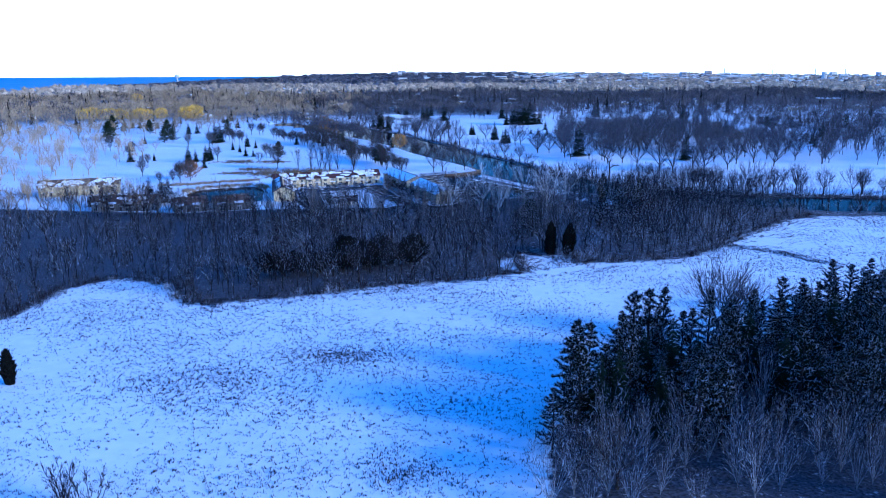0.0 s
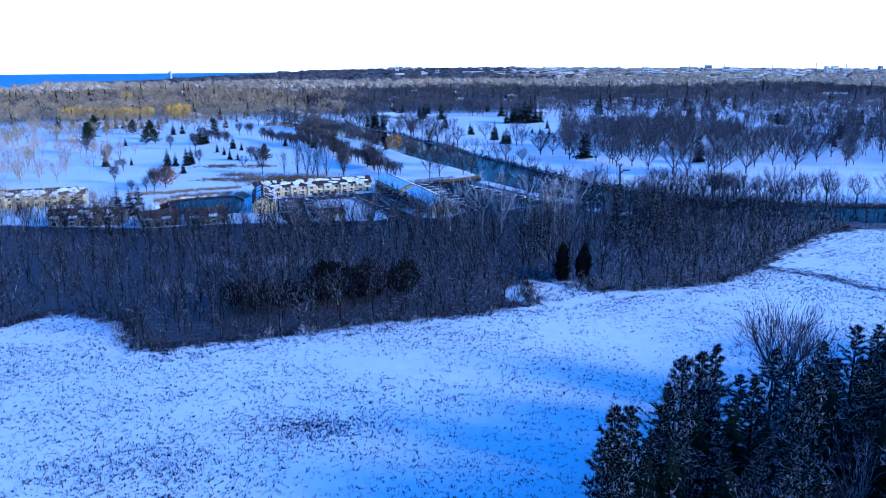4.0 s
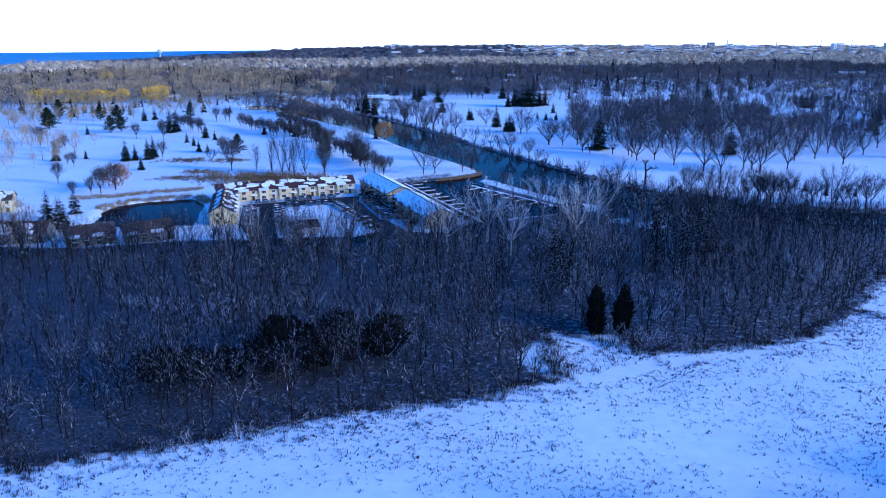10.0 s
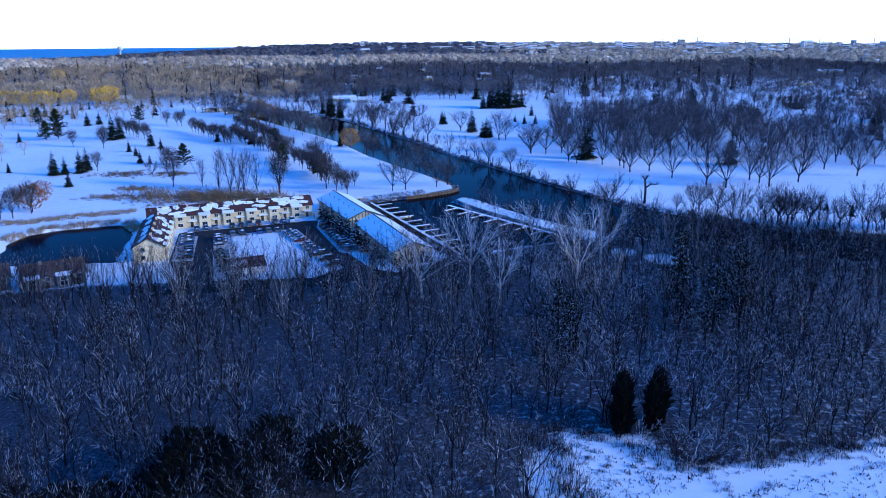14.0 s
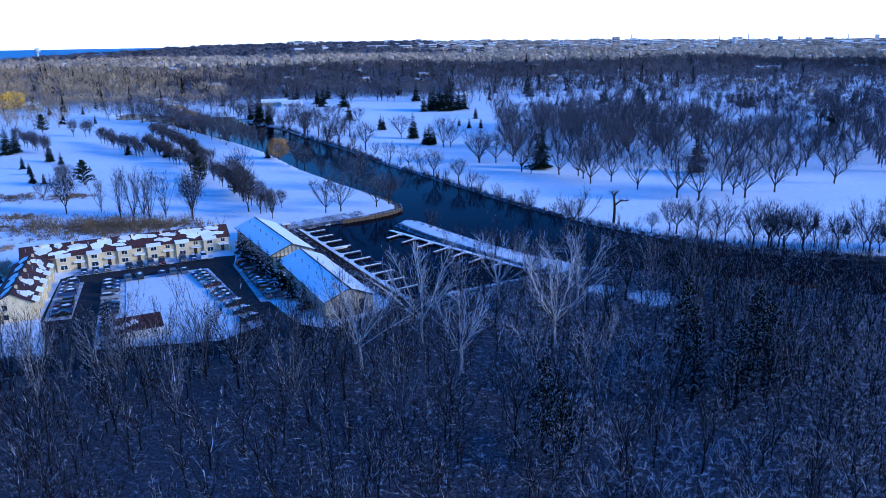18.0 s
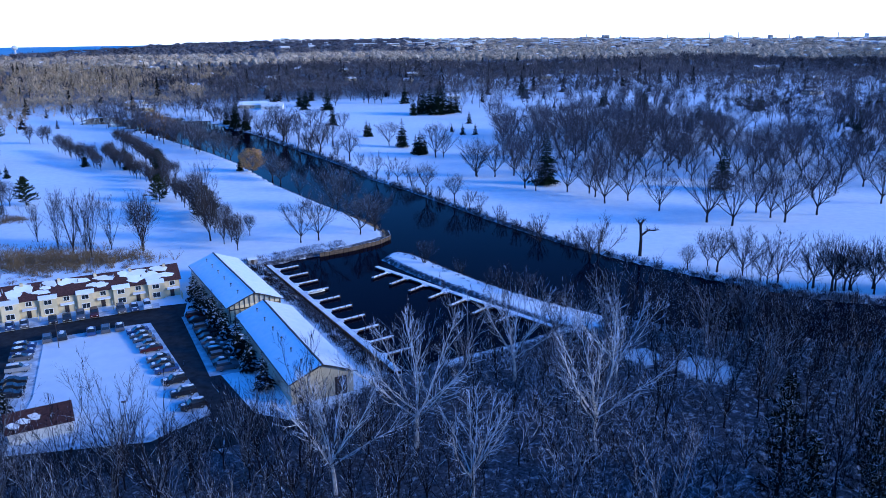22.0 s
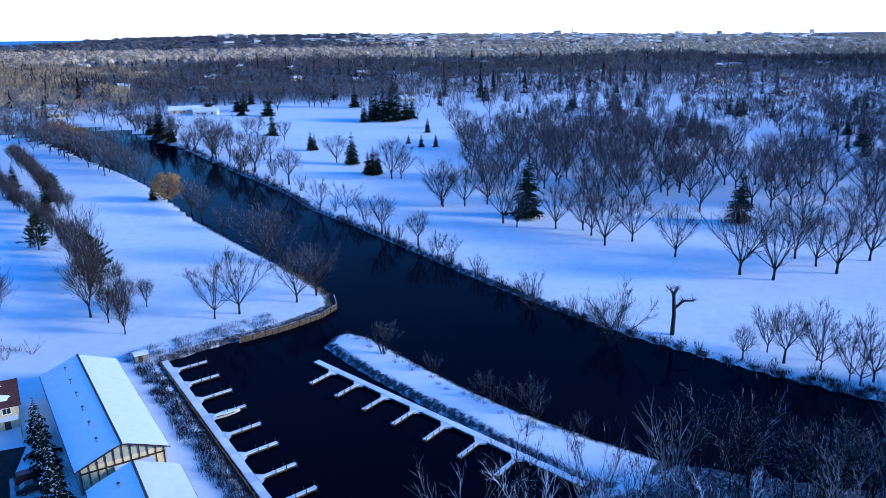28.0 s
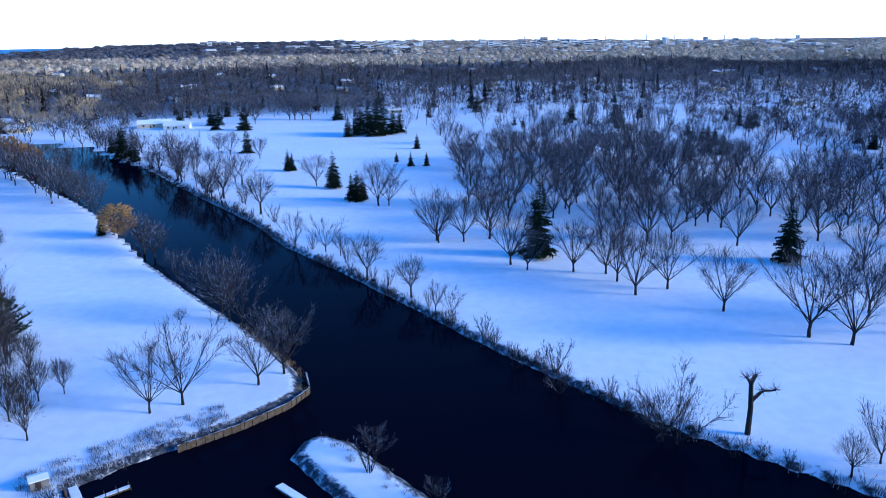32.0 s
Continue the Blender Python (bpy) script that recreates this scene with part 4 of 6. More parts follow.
# carport shelter in the court
sh = gabled("garage", "small dark-roofed garage with pale gable in the parking court", oriented(-44.4, 366.4, 0.93, 0.36), 9.6, 7.6, 2.5, 4.2, SIDING_PALE, SHINGLE, 0.4, "garage")
for k in range(3):
    sp = Shape()
    blob_slab(sp, 1.0 + 1.6 * k, 1.0 + 0.5 * k, 1.0, 0.6, roof_top(2.5, 4.2, 7.6, 0.18), 0.07)
    part("snow_patch", sp, ROOF_SNOW, sh)
# small hut by the end of the boat sheds
hut = gabled("utility_hut", "small grey utility hut with snow on its flat roof", oriented(-16.0, 463.0, 0.93, 0.36), 2.6, 2.2, 1.6, 1.9, SIDING_GREY, ROOF_SNOW, 0.15, "hut")
part("door", Shape().box(0.7, 1.5, -0.05, -0.003, 0, 1.5), DARK_TRIM, hut)


# ---- court: lanes, islands, cars ----
def slab(name, poly, z0, z1, mat, label, category):
    a = sum(x0 * y1 - x1 * y0 for (x0, y0), (x1, y1) in zip(poly, poly[1:] + poly[:1]))
    s = Shape().prism(poly if a > 0 else poly[::-1], z0, z1)
    return tagged(new(name, s.mesh(name, mat)), label, category, kind="structure")


slab("road", [(-73, 417), (-66.5, 384), (-57, 361), (-62, 352), (-20, 357), (4, 366), (-6, 372), (-14, 389), (-27, 422), (-28, 433), (-40, 431), (-70, 421)], -0.2, 0.06, ASPHALT,
     "wet dark asphalt lanes of the parking court", "road")
slab("parking_bay", [(-27.5, 423), (-16, 388.5), (-10.0, 390.0), (-22, 427)], -0.2, 0.13, SLUSH, "snowy parking strip along the boat sheds", "pavement")
slab("parking_bay_court", [(-60, 412.5), (-54, 386), (-48.5, 363.5), (-22, 364.5), (-13.5, 373), (-34.0, 420.5), (-42, 418.5)], -0.2, 0.13, SLUSH, "trampled snow of the parking court edge", "pavement")
slab("court_lawn", [(-54.2, 411.2), (-47.0, 384), (-45, 365.5), (-23, 366.5), (-19.5, 374), (-37.6, 417.5)], -0.2, 0.26, SNOW, "untouched snow on the central lawn of the court", "lawn")
slab("parking_bay_north", [(-70, 419), (-34, 431), (-35.0, 434.2), (-71.5, 422.5)], -0.2, 0.13, SLUSH, "snowy parking strip before the townhouses", "pavement")
slab("parking_bay_west", [(-65.5, 383), (-59.5, 384), (-65.6, 413), (-72, 413.5)], -0.2, 0.13, SLUSH, "snowy parking strip before the townhouse wing", "pavement")


def car_profile(shape, pts, half, shrink):
    """A lofted body: a side outline with rounded sides."""
    n = len(shape.v)
    k = len(pts)
    for w, s in ((-half, 0), (-half * 0.86, 1), (half * 0.86, 1), (half, 0)):
        for x, z in pts:
            shape.v.append((x * (1 if s == 0 else 0.995), w, z if s == 0 else z + shrink * (1 if z > 0.5 else 0)))
    for r in range(3):
        for i in range(k):
            j = (i + 1) % k
            shape.f.append((n + r * k + i, n + (r + 1) * k + i, n + (r + 1) * k + j, n + r * k + j))
    shape.f.append(tuple(n + i for i in range(k)))
    shape.f.append(tuple(n + 3 * k + i for i in range(k - 1, -1, -1)))
    return shape


def build_car(paint, kind, snowy):
    c = thing("parked_car", "", "car")
    if kind == "suv":
        low = [(-2.3, 0.35), (2.25, 0.35), (2.32, 0.7), (2.2, 0.98), (1.1, 1.08), (-2.25, 1.1), (-2.35, 0.7)]
        cab = [(0.95, 1.05), (0.35, 1.66), (-2.0, 1.68), (-2.22, 1.05)]
    else:
        low = [(-2.3, 0.3), (2.2, 0.3), (2.3, 0.6), (2.15, 0.82), (1.0, 0.92), (-1.6, 0.95), (-2.3, 0.92), (-2.38, 0.6)]
        cab = [(0.95, 0.9), (0.15, 1.40), (-1.05, 1.42), (-1.85, 0.93)]
    part("body", car_profile(Shape(), low, 0.92, 0.05), paint, c)
    part("cabin_glass", car_profile(Shape(), cab, 0.80, 0.02), GLASS_DARK, c, "dark side windows")
    zt = cab[1][1]
    part("roof", Shape().box(cab[2][0] + 0.05, cab[1][0] - 0.05, -0.70, 0.70, zt - 0.02, zt + 0.05), paint, c)
    for x in (-1.4, 1.4):
        for y in (-0.86, 0.86):
            w = part("wheel", Shape().tube((x, y - 0.1, 0.33), (x, y + 0.1, 0.33), 0.33, 0.33, 10, True), RUBBER, c)
            part("rim", Shape().tube((x, y + (0.09 if y > 0 else -0.09), 0.33), (x, y + (0.12 if y > 0 else -0.12), 0.33), 0.18, 0.16, 8, True), METAL, w)
    for y in (-0.62, 0.62):
        part("headlight", Shape().box(2.2, 2.31, y - 0.18, y + 0.18, 0.62, 0.76), TRIM, c)
    if snowy:
        s = Shape()
        blob_slab(s, (cab[1][0] + cab[2][0]) / 2, 0, (cab[1][0] - cab[2][0]) / 2 * 0.8, 0.52, lambda x, y: zt + 0.04, 0.10)
        part("roof_snow", s, ROOF_SNOW, c, "snow left on the roof")
        s = Shape()
        blob_slab(s, 1.6, 0, 0.4, 0.5, lambda x, y: low[4][1] + 0.03, 0.07)
        part("bonnet_snow", s, ROOF_SNOW, c, "snow left on the bonnet")
    return c


CAR_WORDS = ["black", "white", "dark red", "silver grey", "dark blue", "dark grey"]
cars = []
for i, p in enumerate(PAINTS):
    for kind in ("sedan", "suv"):
        c = build_car(p, kind, (i + (kind == "suv")) % 3 != 0)
        tagged(c, f"{CAR_WORDS[i]} {'estate car' if kind == 'suv' else 'saloon car'} standing parked in the court", "car", "cars parked in the court")
        cars.append(c)
used = set()


def park(x, y, deg):
    k = random.choices(range(12), (5, 5, 1, 1, 2, 2, 1, 1, 4, 4, 4, 4))[0]
    m = pose(x, y, 0.13, 0, 0, deg + rnd(-3, 3))
    if k not in used:
        used.add(k)
        cars[k].matrix_basis = m
    else:
        copy_thing(cars[k], m)


def park_row(x0, y0, x1, y1, n, deg, keep):
    for i in range(n):
        if i in keep:
            continue
        f = i / (n - 1)
        park(x0 + (x1 - x0) * f, y0 + (y1 - y0) * f, deg)


park_row(-24.0, 422.0, -13.0, 391.5, 12, 22, (2,))
park_row(-35.5, 414.5, -17.0, 375.5, 15, 202, (5, 9, 11, 13))
park_row(-68, 421.3, -37, 431.3, 12, 288, (3, 8))
park_row(-54, 413.0, -40, 417.6, 6, 108, (2,))
park_row(-62.3, 386, -68.4, 411, 9, 193, (4,))
park_row(-57.2, 409, -51.2, 385.5, 9, 13, (3, 5))
for k in range(len(cars)):
    if k not in used:
        used.add(k)
        cars[k].matrix_basis = pose(-50 + 2.9 * (k % 6), 361.0, 0.13, 0, 0, 100)


def lamp_post(x, y):
    t = thing("lamp_post", "dark metal lamp post in the parking court", "lamp", pose(x, y, 0.1))
    part("pole", Shape().tube((0, 0, 0), (0, 0, 5.5), 0.09, 0.06, 6), DARK_TRIM, t)
    part("lamp_head", Shape().box(-0.35, 0.35, -0.16, 0.16, 5.5, 5.68), DARK_TRIM, t)


lamp_post(-26.5, 368.5)
lamp_post(-50.0, 408.0)


# ---- marina docks ----
def dock(x0, y0, x1, y1, fx, fy, first, step, count, flen, label):
    m = oriented(x0, y0, x1 - x0, y1 - y0)
    L = math.hypot(x1 - x0, y1 - y0)
    d = thing("floating_dock", label, "dock", m)
    inv = m.inverted()
    fd = (inv.to_3x3() @ Vector((fx, fy, 0))).normalized()
    n = int(L / 3.0)
    for k in range(n):
        a, b = L * k / n, L * (k + 1) / n - 0.05
        s = part("deck_section", Shape().box(a, b, -0.75, 0.75, -0.75, -0.45), WOOD_WET, d)
        part("deck_snow", Shape().box(a + 0.03, b - 0.03, -0.66, 0.66, -0.449, -0.36), ROOF_SNOW, s, "thick snow on the deck")
    sg = 1 if fd.y > 0 else -1
    for k in range(count):
        a = first + step * k
        root = Vector((a, sg * 0.76, 0))
        tip = root + fd * flen
        ang = math.degrees(math.atan2(fd.y, fd.x))
        fm = pose(root.x, root.y, 0, 0, 0, ang)
        f = part("finger_pier", Shape().box(0, flen, -0.42, 0.42, -0.74, -0.47), WOOD_WET, d, at=fm)
        part("finger_snow", Shape().box(0.1, flen - 0.05, -0.36, 0.36, -0.469, -0.37), ROOF_SNOW, f, "snow on the pier")
        br = Shape()
        for sx in (-1, 1):
            br.face([(a, sg * 0.76, -0.42), (a + sx * 1.5, sg * 0.76, -0.42), (root.x + fd.x * 1.5, root.y + fd.y * 1.5, -0.42)][:: (1 if sx * sg > 0 else -1)])
            br.face([(a + sx * 1.5, sg * 0.76, -0.7), (a, sg * 0.76, -0.7), (root.x + fd.x * 1.5, root.y + fd.y * 1.5, -0.7)][:: (1 if sx * sg > 0 else -1)])
        part("gusset", br, ROOF_SNOW, d, "snowy corner brace")
        for q in (0.45, 0.72, 1.0):
            for w in (-0.46, 0.46):
                part("mooring_post", Shape().tube((flen * q - 0.1, w, -1.6), (flen * q - 0.1, w, 0.15), 0.07, 0.07, 5, True), DARK_TRIM, f)
    return d


dock(-10.5, 464.0, 20.5, 386.0, 0.88, 0.47, 5.6, 7.75, 10, 6.6, "floating timber dock with finger piers under snow along the basin wall")
dock(20.2, 457.0, 57.5, 403.5, -0.74, -0.67, 6.5, 7.75, 7, 6.4, "floating timber dock with finger piers under snow along the spit")


bt = thing("small_boat", "small snow-covered boat tied to a finger pier", "boat", pose(3.6, 438.6, -0.95, 0, 0, 28))
hull = Shape()
secs = [(-2.3, 0.55), (-1.0, 0.85), (0.6, 0.85), (1.8, 0.5), (2.5, 0.04)]
for (xa, wa), (xb, wb) in zip(secs, secs[1:]):
    for sg in (-1, 1):
        q = [(xa, sg * wa * 0.6, 0), (xb, sg * wb * 0.6, 0), (xb, sg * wb, 0.55), (xa, sg * wa, 0.55)]
        hull.face(q if sg < 0 else q[::-1])
hull.face([(-2.3, 0.33, 0), (-2.3, -0.33, 0), (-2.3, -0.55, 0.55), (-2.3, 0.55, 0.55)])
part("hull", hull, TRIM, bt)
deck = Shape()
blob_slab(deck, -0.2, 0, 1.9, 0.62, lambda x, y: 0.5, 0.2)
part("snow_cover", deck, ROOF_SNOW, bt)


def wall_run(name, pts, top, bottom, mat, label, rib):
    w = thing(name, label, "retaining wall", kind="structure")
    for (ax, ay), (bx, by) in zip(pts, pts[1:]):
        m = oriented(ax, ay, bx - ax, by - ay)
        L = math.hypot(bx - ax, by - ay)
        n = max(1, int(L / rib))
        for k in range(n):
            a, b = L * k / n, L * (k + 1) / n
            o = 0.10 if k % 2 else 0.0
            part("sheet_pile", Shape().box(a + 0.02, b - 0.02, -0.12 + o, 0.06 + o, bottom, top + rnd(-0.04, 0.04)), mat, w, at=m)
    return w


wall_run("retaining_wall", [(26.3, 495), (26.6, 488), (22.5, 482.6), (14, 476.5), (4, 471.5)], 0.35, -2.0, WOOD_WET, "weathered timber retaining wall along the point", 0.75)
wall_run("basin_wall", [(-11.5, 463.0), (19.0, 385.5)], 0.25, -2.0, RUST, "rusty sheet piling along the marina basin", 0.9)


# ---- planting kinds ----
MAPLE = [spreading_tree_meshes(17.0, BARK, TWIG, 0.17, 8, 0.95, 0.04, 3, 5, 0.034, 0.020, reach=0.84, haze=1000) for _ in range(5)]
BANK = [spreading_tree_meshes(14.0, BARK, TWIG, 0.16, 7, 0.9, 0.06, 3, 5, 0.034, 0.017, reach=0.88, haze=260) for _ in range(4)]
OAK = [bare_tree_meshes("oak", 15.0, "oak", BARK, TWIG, 1, 4, 0.038, full=True, shell=800, hazy=1.25) for _ in range(3)]
ROUND = [bare_tree_meshes("round", 11.0, "round", BARK, BROWN_TWIG, 2, 2, 0.03, full=True, shell=750, hazy=1.7) for _ in range(3)]
TALL = [spreading_tree_meshes(17.0, SNOWY_LIMB, SHADED_FROST_TWIG, 0.30, 6, 0.55, 0.25, 2, 3, 0.028) for _ in range(5)]
BROAD = [spreading_tree_meshes(15.0, SNOWY_LIMB, SHADED_FROST_TWIG, 0.22, 7, 0.85, 0.22, 2, 3, 0.028) for _ in range(4)]
FOUNTAIN = [spreading_tree_meshes(17.0, RIME_BARK, SHADED_FROST_TWIG, 0.10, 8, 0.44, 0.22, 2, 3, 0.028, 0.015) for _ in range(4)]
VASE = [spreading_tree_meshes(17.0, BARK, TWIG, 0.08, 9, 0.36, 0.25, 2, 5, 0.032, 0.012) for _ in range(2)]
THICKET = [spreading_tree_meshes(11.0, RIME_BARK, SHADED_FROST_TWIG, 0.04, 11, 0.36, 0.20, 2, 3, 0.028, 0.012) for _ in range(4)]
SYCAMORE = [spreading_tree_meshes(22.0, PALE_BARK, FROST_BRUSH, 0.30, 8, 1.15, 0.10, 3, 3, 0.03, 0.018, reach=0.85) for _ in range(3)]
SHRUB = [shrub_meshes(5.0, 9, BARK, SHADED_FROST_TWIG) for _ in range(3)]
SPRUCE = [spruce_meshes(14.0, 6.2, NEEDLE, 26, 11) for _ in range(3)]
SPRUCE_SNOW = [spruce_meshes(14.0, 8.0, NEEDLE_SNOWY, 18, 9) for _ in range(3)]
PINE = [pine_meshes(20.0, w, NEEDLE_SNOWY, 74, 0.06) for w in (8.0, 9.5, 11.0, 12.0)]
LOW_PINE = [pine_meshes(11.0, 10.5, PINE_SUNLIT, 80, 0.08, 60, 3.0) for _ in range(2)]
COLUMN = [cedar_meshes(11.0, 4.6, CEDAR) for _ in range(3)]
BUSHY = [leafy_meshes(9.0, 8.0, CEDAR, BARK, 800, 0.0) for _ in range(3)]
GOLD = [leafy_meshes(15.0, 17.0, WILLOW, BARK, 700) for _ in range(2)]
RUSSET = [leafy_meshes(8.0, 9.0, OAK_LEAF, BARK, 500, 0.1) for _ in range(2)]


def merged(kinds):
    """Trunk and crown arrays of each kind, laid together."""
    out = []
    for a, c in kinds:
        (va, ta), (vb, tb) = arrays(a), arrays(c)
        out.append((np.concatenate([va, vb]), np.concatenate([ta, tb + len(va)])))
    return out


def scattered(poly, n, gap, margin=0.0, box=None):
    """n places inside a plan polygon that keep a distance from each other."""
    p = np.array(poly)
    x0, y0, x1, y1 = box or (*p.min(0), *p.max(0))
    rg = np.random.RandomState(n + int(gap * 10))
    xs, ys = rg.uniform(x0, x1, n * 30), rg.uniform(y0, y1, n * 30)
    ok = signed(poly, xs, ys) < -margin
    got, cells = [], {}
    for x, y in zip(xs[ok], ys[ok]):
        c = (int(x // gap), int(y // gap))
        if all((x - a) ** 2 + (y - d) ** 2 > gap * gap for i in (-1, 0, 1) for j in (-1, 0, 1) for a, d in cells.get((c[0] + i, c[1] + j), ())):
            if poly is WOOD and any(math.hypot(x - a, y - d) < r for a, d, r in GLADES):
                continue
            cells.setdefault(c, []).append((x, y))
            got.append((float(x), float(y)))
            if len(got) == n:
                break
    return got


def rows(pts, lo, hi, slim=1.0):
    p = np.array(pts)
    z = gz(p[:, 0], p[:, 1])
    return [(x, y, h, s, s * slim * rnd(0.85, 1.15), rnd(0, 6.28)) for (x, y), h in zip(pts, z) for s in (rnd(lo, hi),)]


def along(pts, n, off, loose=False):
    """n places strung along a line, set off to its left by a distance within off."""
    got = []
    seg = [math.hypot(b[0] - a[0], b[1] - a[1]) for a, b in zip(pts, pts[1:])]
    for k in range(n):
        r = (rnd(0, 0.999) if loose else (k + rnd(0.1, 0.9)) / n) * sum(seg)
        for (a, b), L in zip(zip(pts, pts[1:]), seg):
            if r <= L:
                break
            r -= L
        f, o = r / L, rnd(*off)
        got.append((a[0] + (b[0] - a[0]) * f - (b[1] - a[1]) / L * o, a[1] + (b[1] - a[1]) * f + (b[0] - a[0]) / L * o))
    return got


# ---- golf course across the river ----
G = "maples on the golf course"
plant_all("maple_tree", MAPLE, [(73, 584, .85), (81, 583, .85), (88, 555), (91, 549, .8), (103, 544), (111, 540), (111, 533, .9), (111, 522), (121, 524), (126, 506),
          (162, 556), (135, 487, 1.15), (141, 481, 1.1), (158, 496), (159, 488), (160, 481, 1.15), (177, 489, 1.1), (90, 584), (159, 606), (163, 588),
          (170, 586), (186, 561), (190, 555), (196, 596), (181, 525), (192, 515), (210, 500), (205, 520)],
          "bare maple with dark forked limbs standing in open snow", group=G, low=0.93, high=1.07)
GROVE = [(92, 600), (98, 663), (119, 740), (165, 760), (222, 720), (262, 640), (268, 570), (240, 520), (205, 530), (188, 575), (150, 560), (120, 560)]
spots = scattered(GROVE, 135, 7.2)
plant_all("maple_tree", MAPLE, spots, "bare maple in the grove on the golf course", group="maple grove")
plant_all("bank_tree", OAK + BANK, [(-22, 738, 1.4), (2, 675, 1.22), (17, 642, 1.12), (-6, 686, .69), (11, 660, .65), (28, 592, .8), (37, 584, .78), (41, 578, .51), (46, 553, .94), (55, 535, .78), (59, 524, .5), (62, 519, .5), (73, 476, .53), (85, 454, .92), (83, 455.5, .76),
          (105, 438, .5), (112, 434.5, .85), (112, 440, .7), (117, 430, .8), (119, 434, .76), (123, 423, .95), (129, 417, .88), (132, 414, 1.05), (137, 414, .8), (145, 411, .8), (154, 408, .62), (158, 404, 1.05), (148, 407, .56),
          (168, 401, .9), (178, 398, 1.0), (190, 395, .9)],
          "bare crooked tree on the river bank", group="river bank trees", low=0.95, high=1.05)
plant_all("bank_tree", OAK + BANK, [(x, y, rnd(0.4, 1.0)) for x, y in along(FAR_BANK[2:7], 18, (1.5, 5.0), True)], "bare tree leaning over the far river bank", group="far bank trees")
plant_all("bank_shrub", SHRUB, [(x, y, rnd(0.35, 0.8)) for x, y in along(FAR_BANK[4:20], 70, (0.8, 2.6), True)], "low bare shrub at the water's edge", "shrub", "water's edge shrubs")
plant_all("bank_tree", BANK + OAK, [(x, y, rnd(0.4, 0.9)) for x, y in along(POINT[1:4], 8, (-4.0, -0.5), True)], "bare tree on the near river bank", group="near bank trees")
plant_all("bank_tree", TALL + BANK, [(x, y, rnd(0.6, 0.9)) for x, y in along(SOUTH_BANK[1:8], 30, (1.5, 9.0))], "bare tree on the wooded south bank", group="south bank trees")
plant_all("bank_tree", OAK + BANK, [(x, y, rnd(0.6, 1.0)) for x, y in along([(116, 424), (132, 412), (158, 401), (190, 395), (230, 390), (310, 383)], 30, (0.5, 7.0), True)], "bare tree in the thick row on the far bank", group="thick bank row")
plant_all("bank_shrub", SHRUB, [(66, 505, .9), (68.5, 489, 1.1), (75, 484, 1.2), (82, 467, .8), (92, 448, .8), (33, 588, 1.1), (42, 570, 1.0), (34, 456.5, 1.1), (43, 446.5, .8), (51, 433, .9), (52.5, 430, .8), (57, 425, 1.2), (51, 546, .9), (58, 527, .9),
          (22, 628, 1.2), (10, 664, 1.3), (-8, 700, 1.3)], "bare snow-dusted shrub on the river bank", "shrub", "river bank shrubs")
plant_all("bank_tree", BANK + OAK, [(-79, 739), (-64, 704, .93), (-53, 683, .99), (-45, 661, .94), (-70, 720, .9), (-19, 600, .97), (-15, 594, .86), (-6, 570, .76), (8, 537, 1.1), (13, 527, 1.05), (18, 525, .48), (23, 522, .41), (-1, 530, .31),
          (-93, 766, .8), (-63, 845, .95), (-74, 730, .8), (-58, 694, .85), (-49, 672, .8)], "bare tree on the near river bank", group="near bank trees")
plant_all("maple_tree", MAPLE, [(0, 799, .92), (-7, 809, .73), (16, 779, .7), (41, 691, .95), (62, 644, 1.0), (66, 643, .85), (73, 587, 1.0), (125, 801, .83), (42, 970, 1.07), (48, 968, 1.07), (54, 966, 1.07), (38, 972, .9), (5, 955, 1.2), (12, 952, 1.0)],
          "bare tree scattered on the upper fairways", group="upper fairway trees")
plant_all("spruce_tree", SPRUCE, [(-20, 950, 1.19), (-14, 948, 1.23), (-42, 944, 1.0), (9, 804, 1.2), (48, 684, 1.25), (75, 959, 1.5), (-58, 806, 1.5), (-50, 790, 1.2), (-68, 829, 1.0), (-61, 815, 1.2), (72, 854, 1.1)],
          "dark spruce near the upstream bank", group="upstream spruces", low=0.97, high=1.03)
plant_all("bank_shrub", BANK, [(35.5, 461, .45), (43, 449.5, .26), (50, 436, .38), (56.5, 426.5, .5), (63, 418, .3)], "rounded bare shrub on the river side of the spit", "shrub", "spit shrubs", low=1, high=1)
# broken tree with a lopped crown
snag = thing("dead_tree", "lopped dark tree trunk with a single side limb", "tree", pose(97.4, 453.1, gz(97.4, 453.1)))
s = Shape().tube((0, 0, -0.3), (0.1, 0, 5), 0.5, 0.42, 8).tube((0.1, 0, 5), (-0.3, 0, 9.5), 0.42, 0.36, 7).tube((0.1, 0, 6.2), (2.2, 0.3, 7.6), 0.35, 0.28, 6)
s.tube((2.2, 0.3, 7.6), (4.6, 0.2, 7.5), 0.28, 0.22, 5).tube((-0.3, 0, 9.5), (0.6, 0.3, 10.6), 0.4, 0.3, 6).tube((-0.3, 0, 9.3), (-1.1, 0, 10.4), 0.3, 0.22, 5)
part("trunk", s, BARK, snag)
s = Shape()
for ex, ez in ((4.6, 7.5), (0.6, 10.6), (-1.1, 10.4), (2.2, 7.7)):
    for k in range(34):
        s.tube((ex, 0.2, ez), Vector((ex, 0.2, ez)) + bent((0, 0, 0.2), 1.0) * rnd(0.8, 2.2), 0.05, 0, 3)
part("crown", s, TWIG, snag)

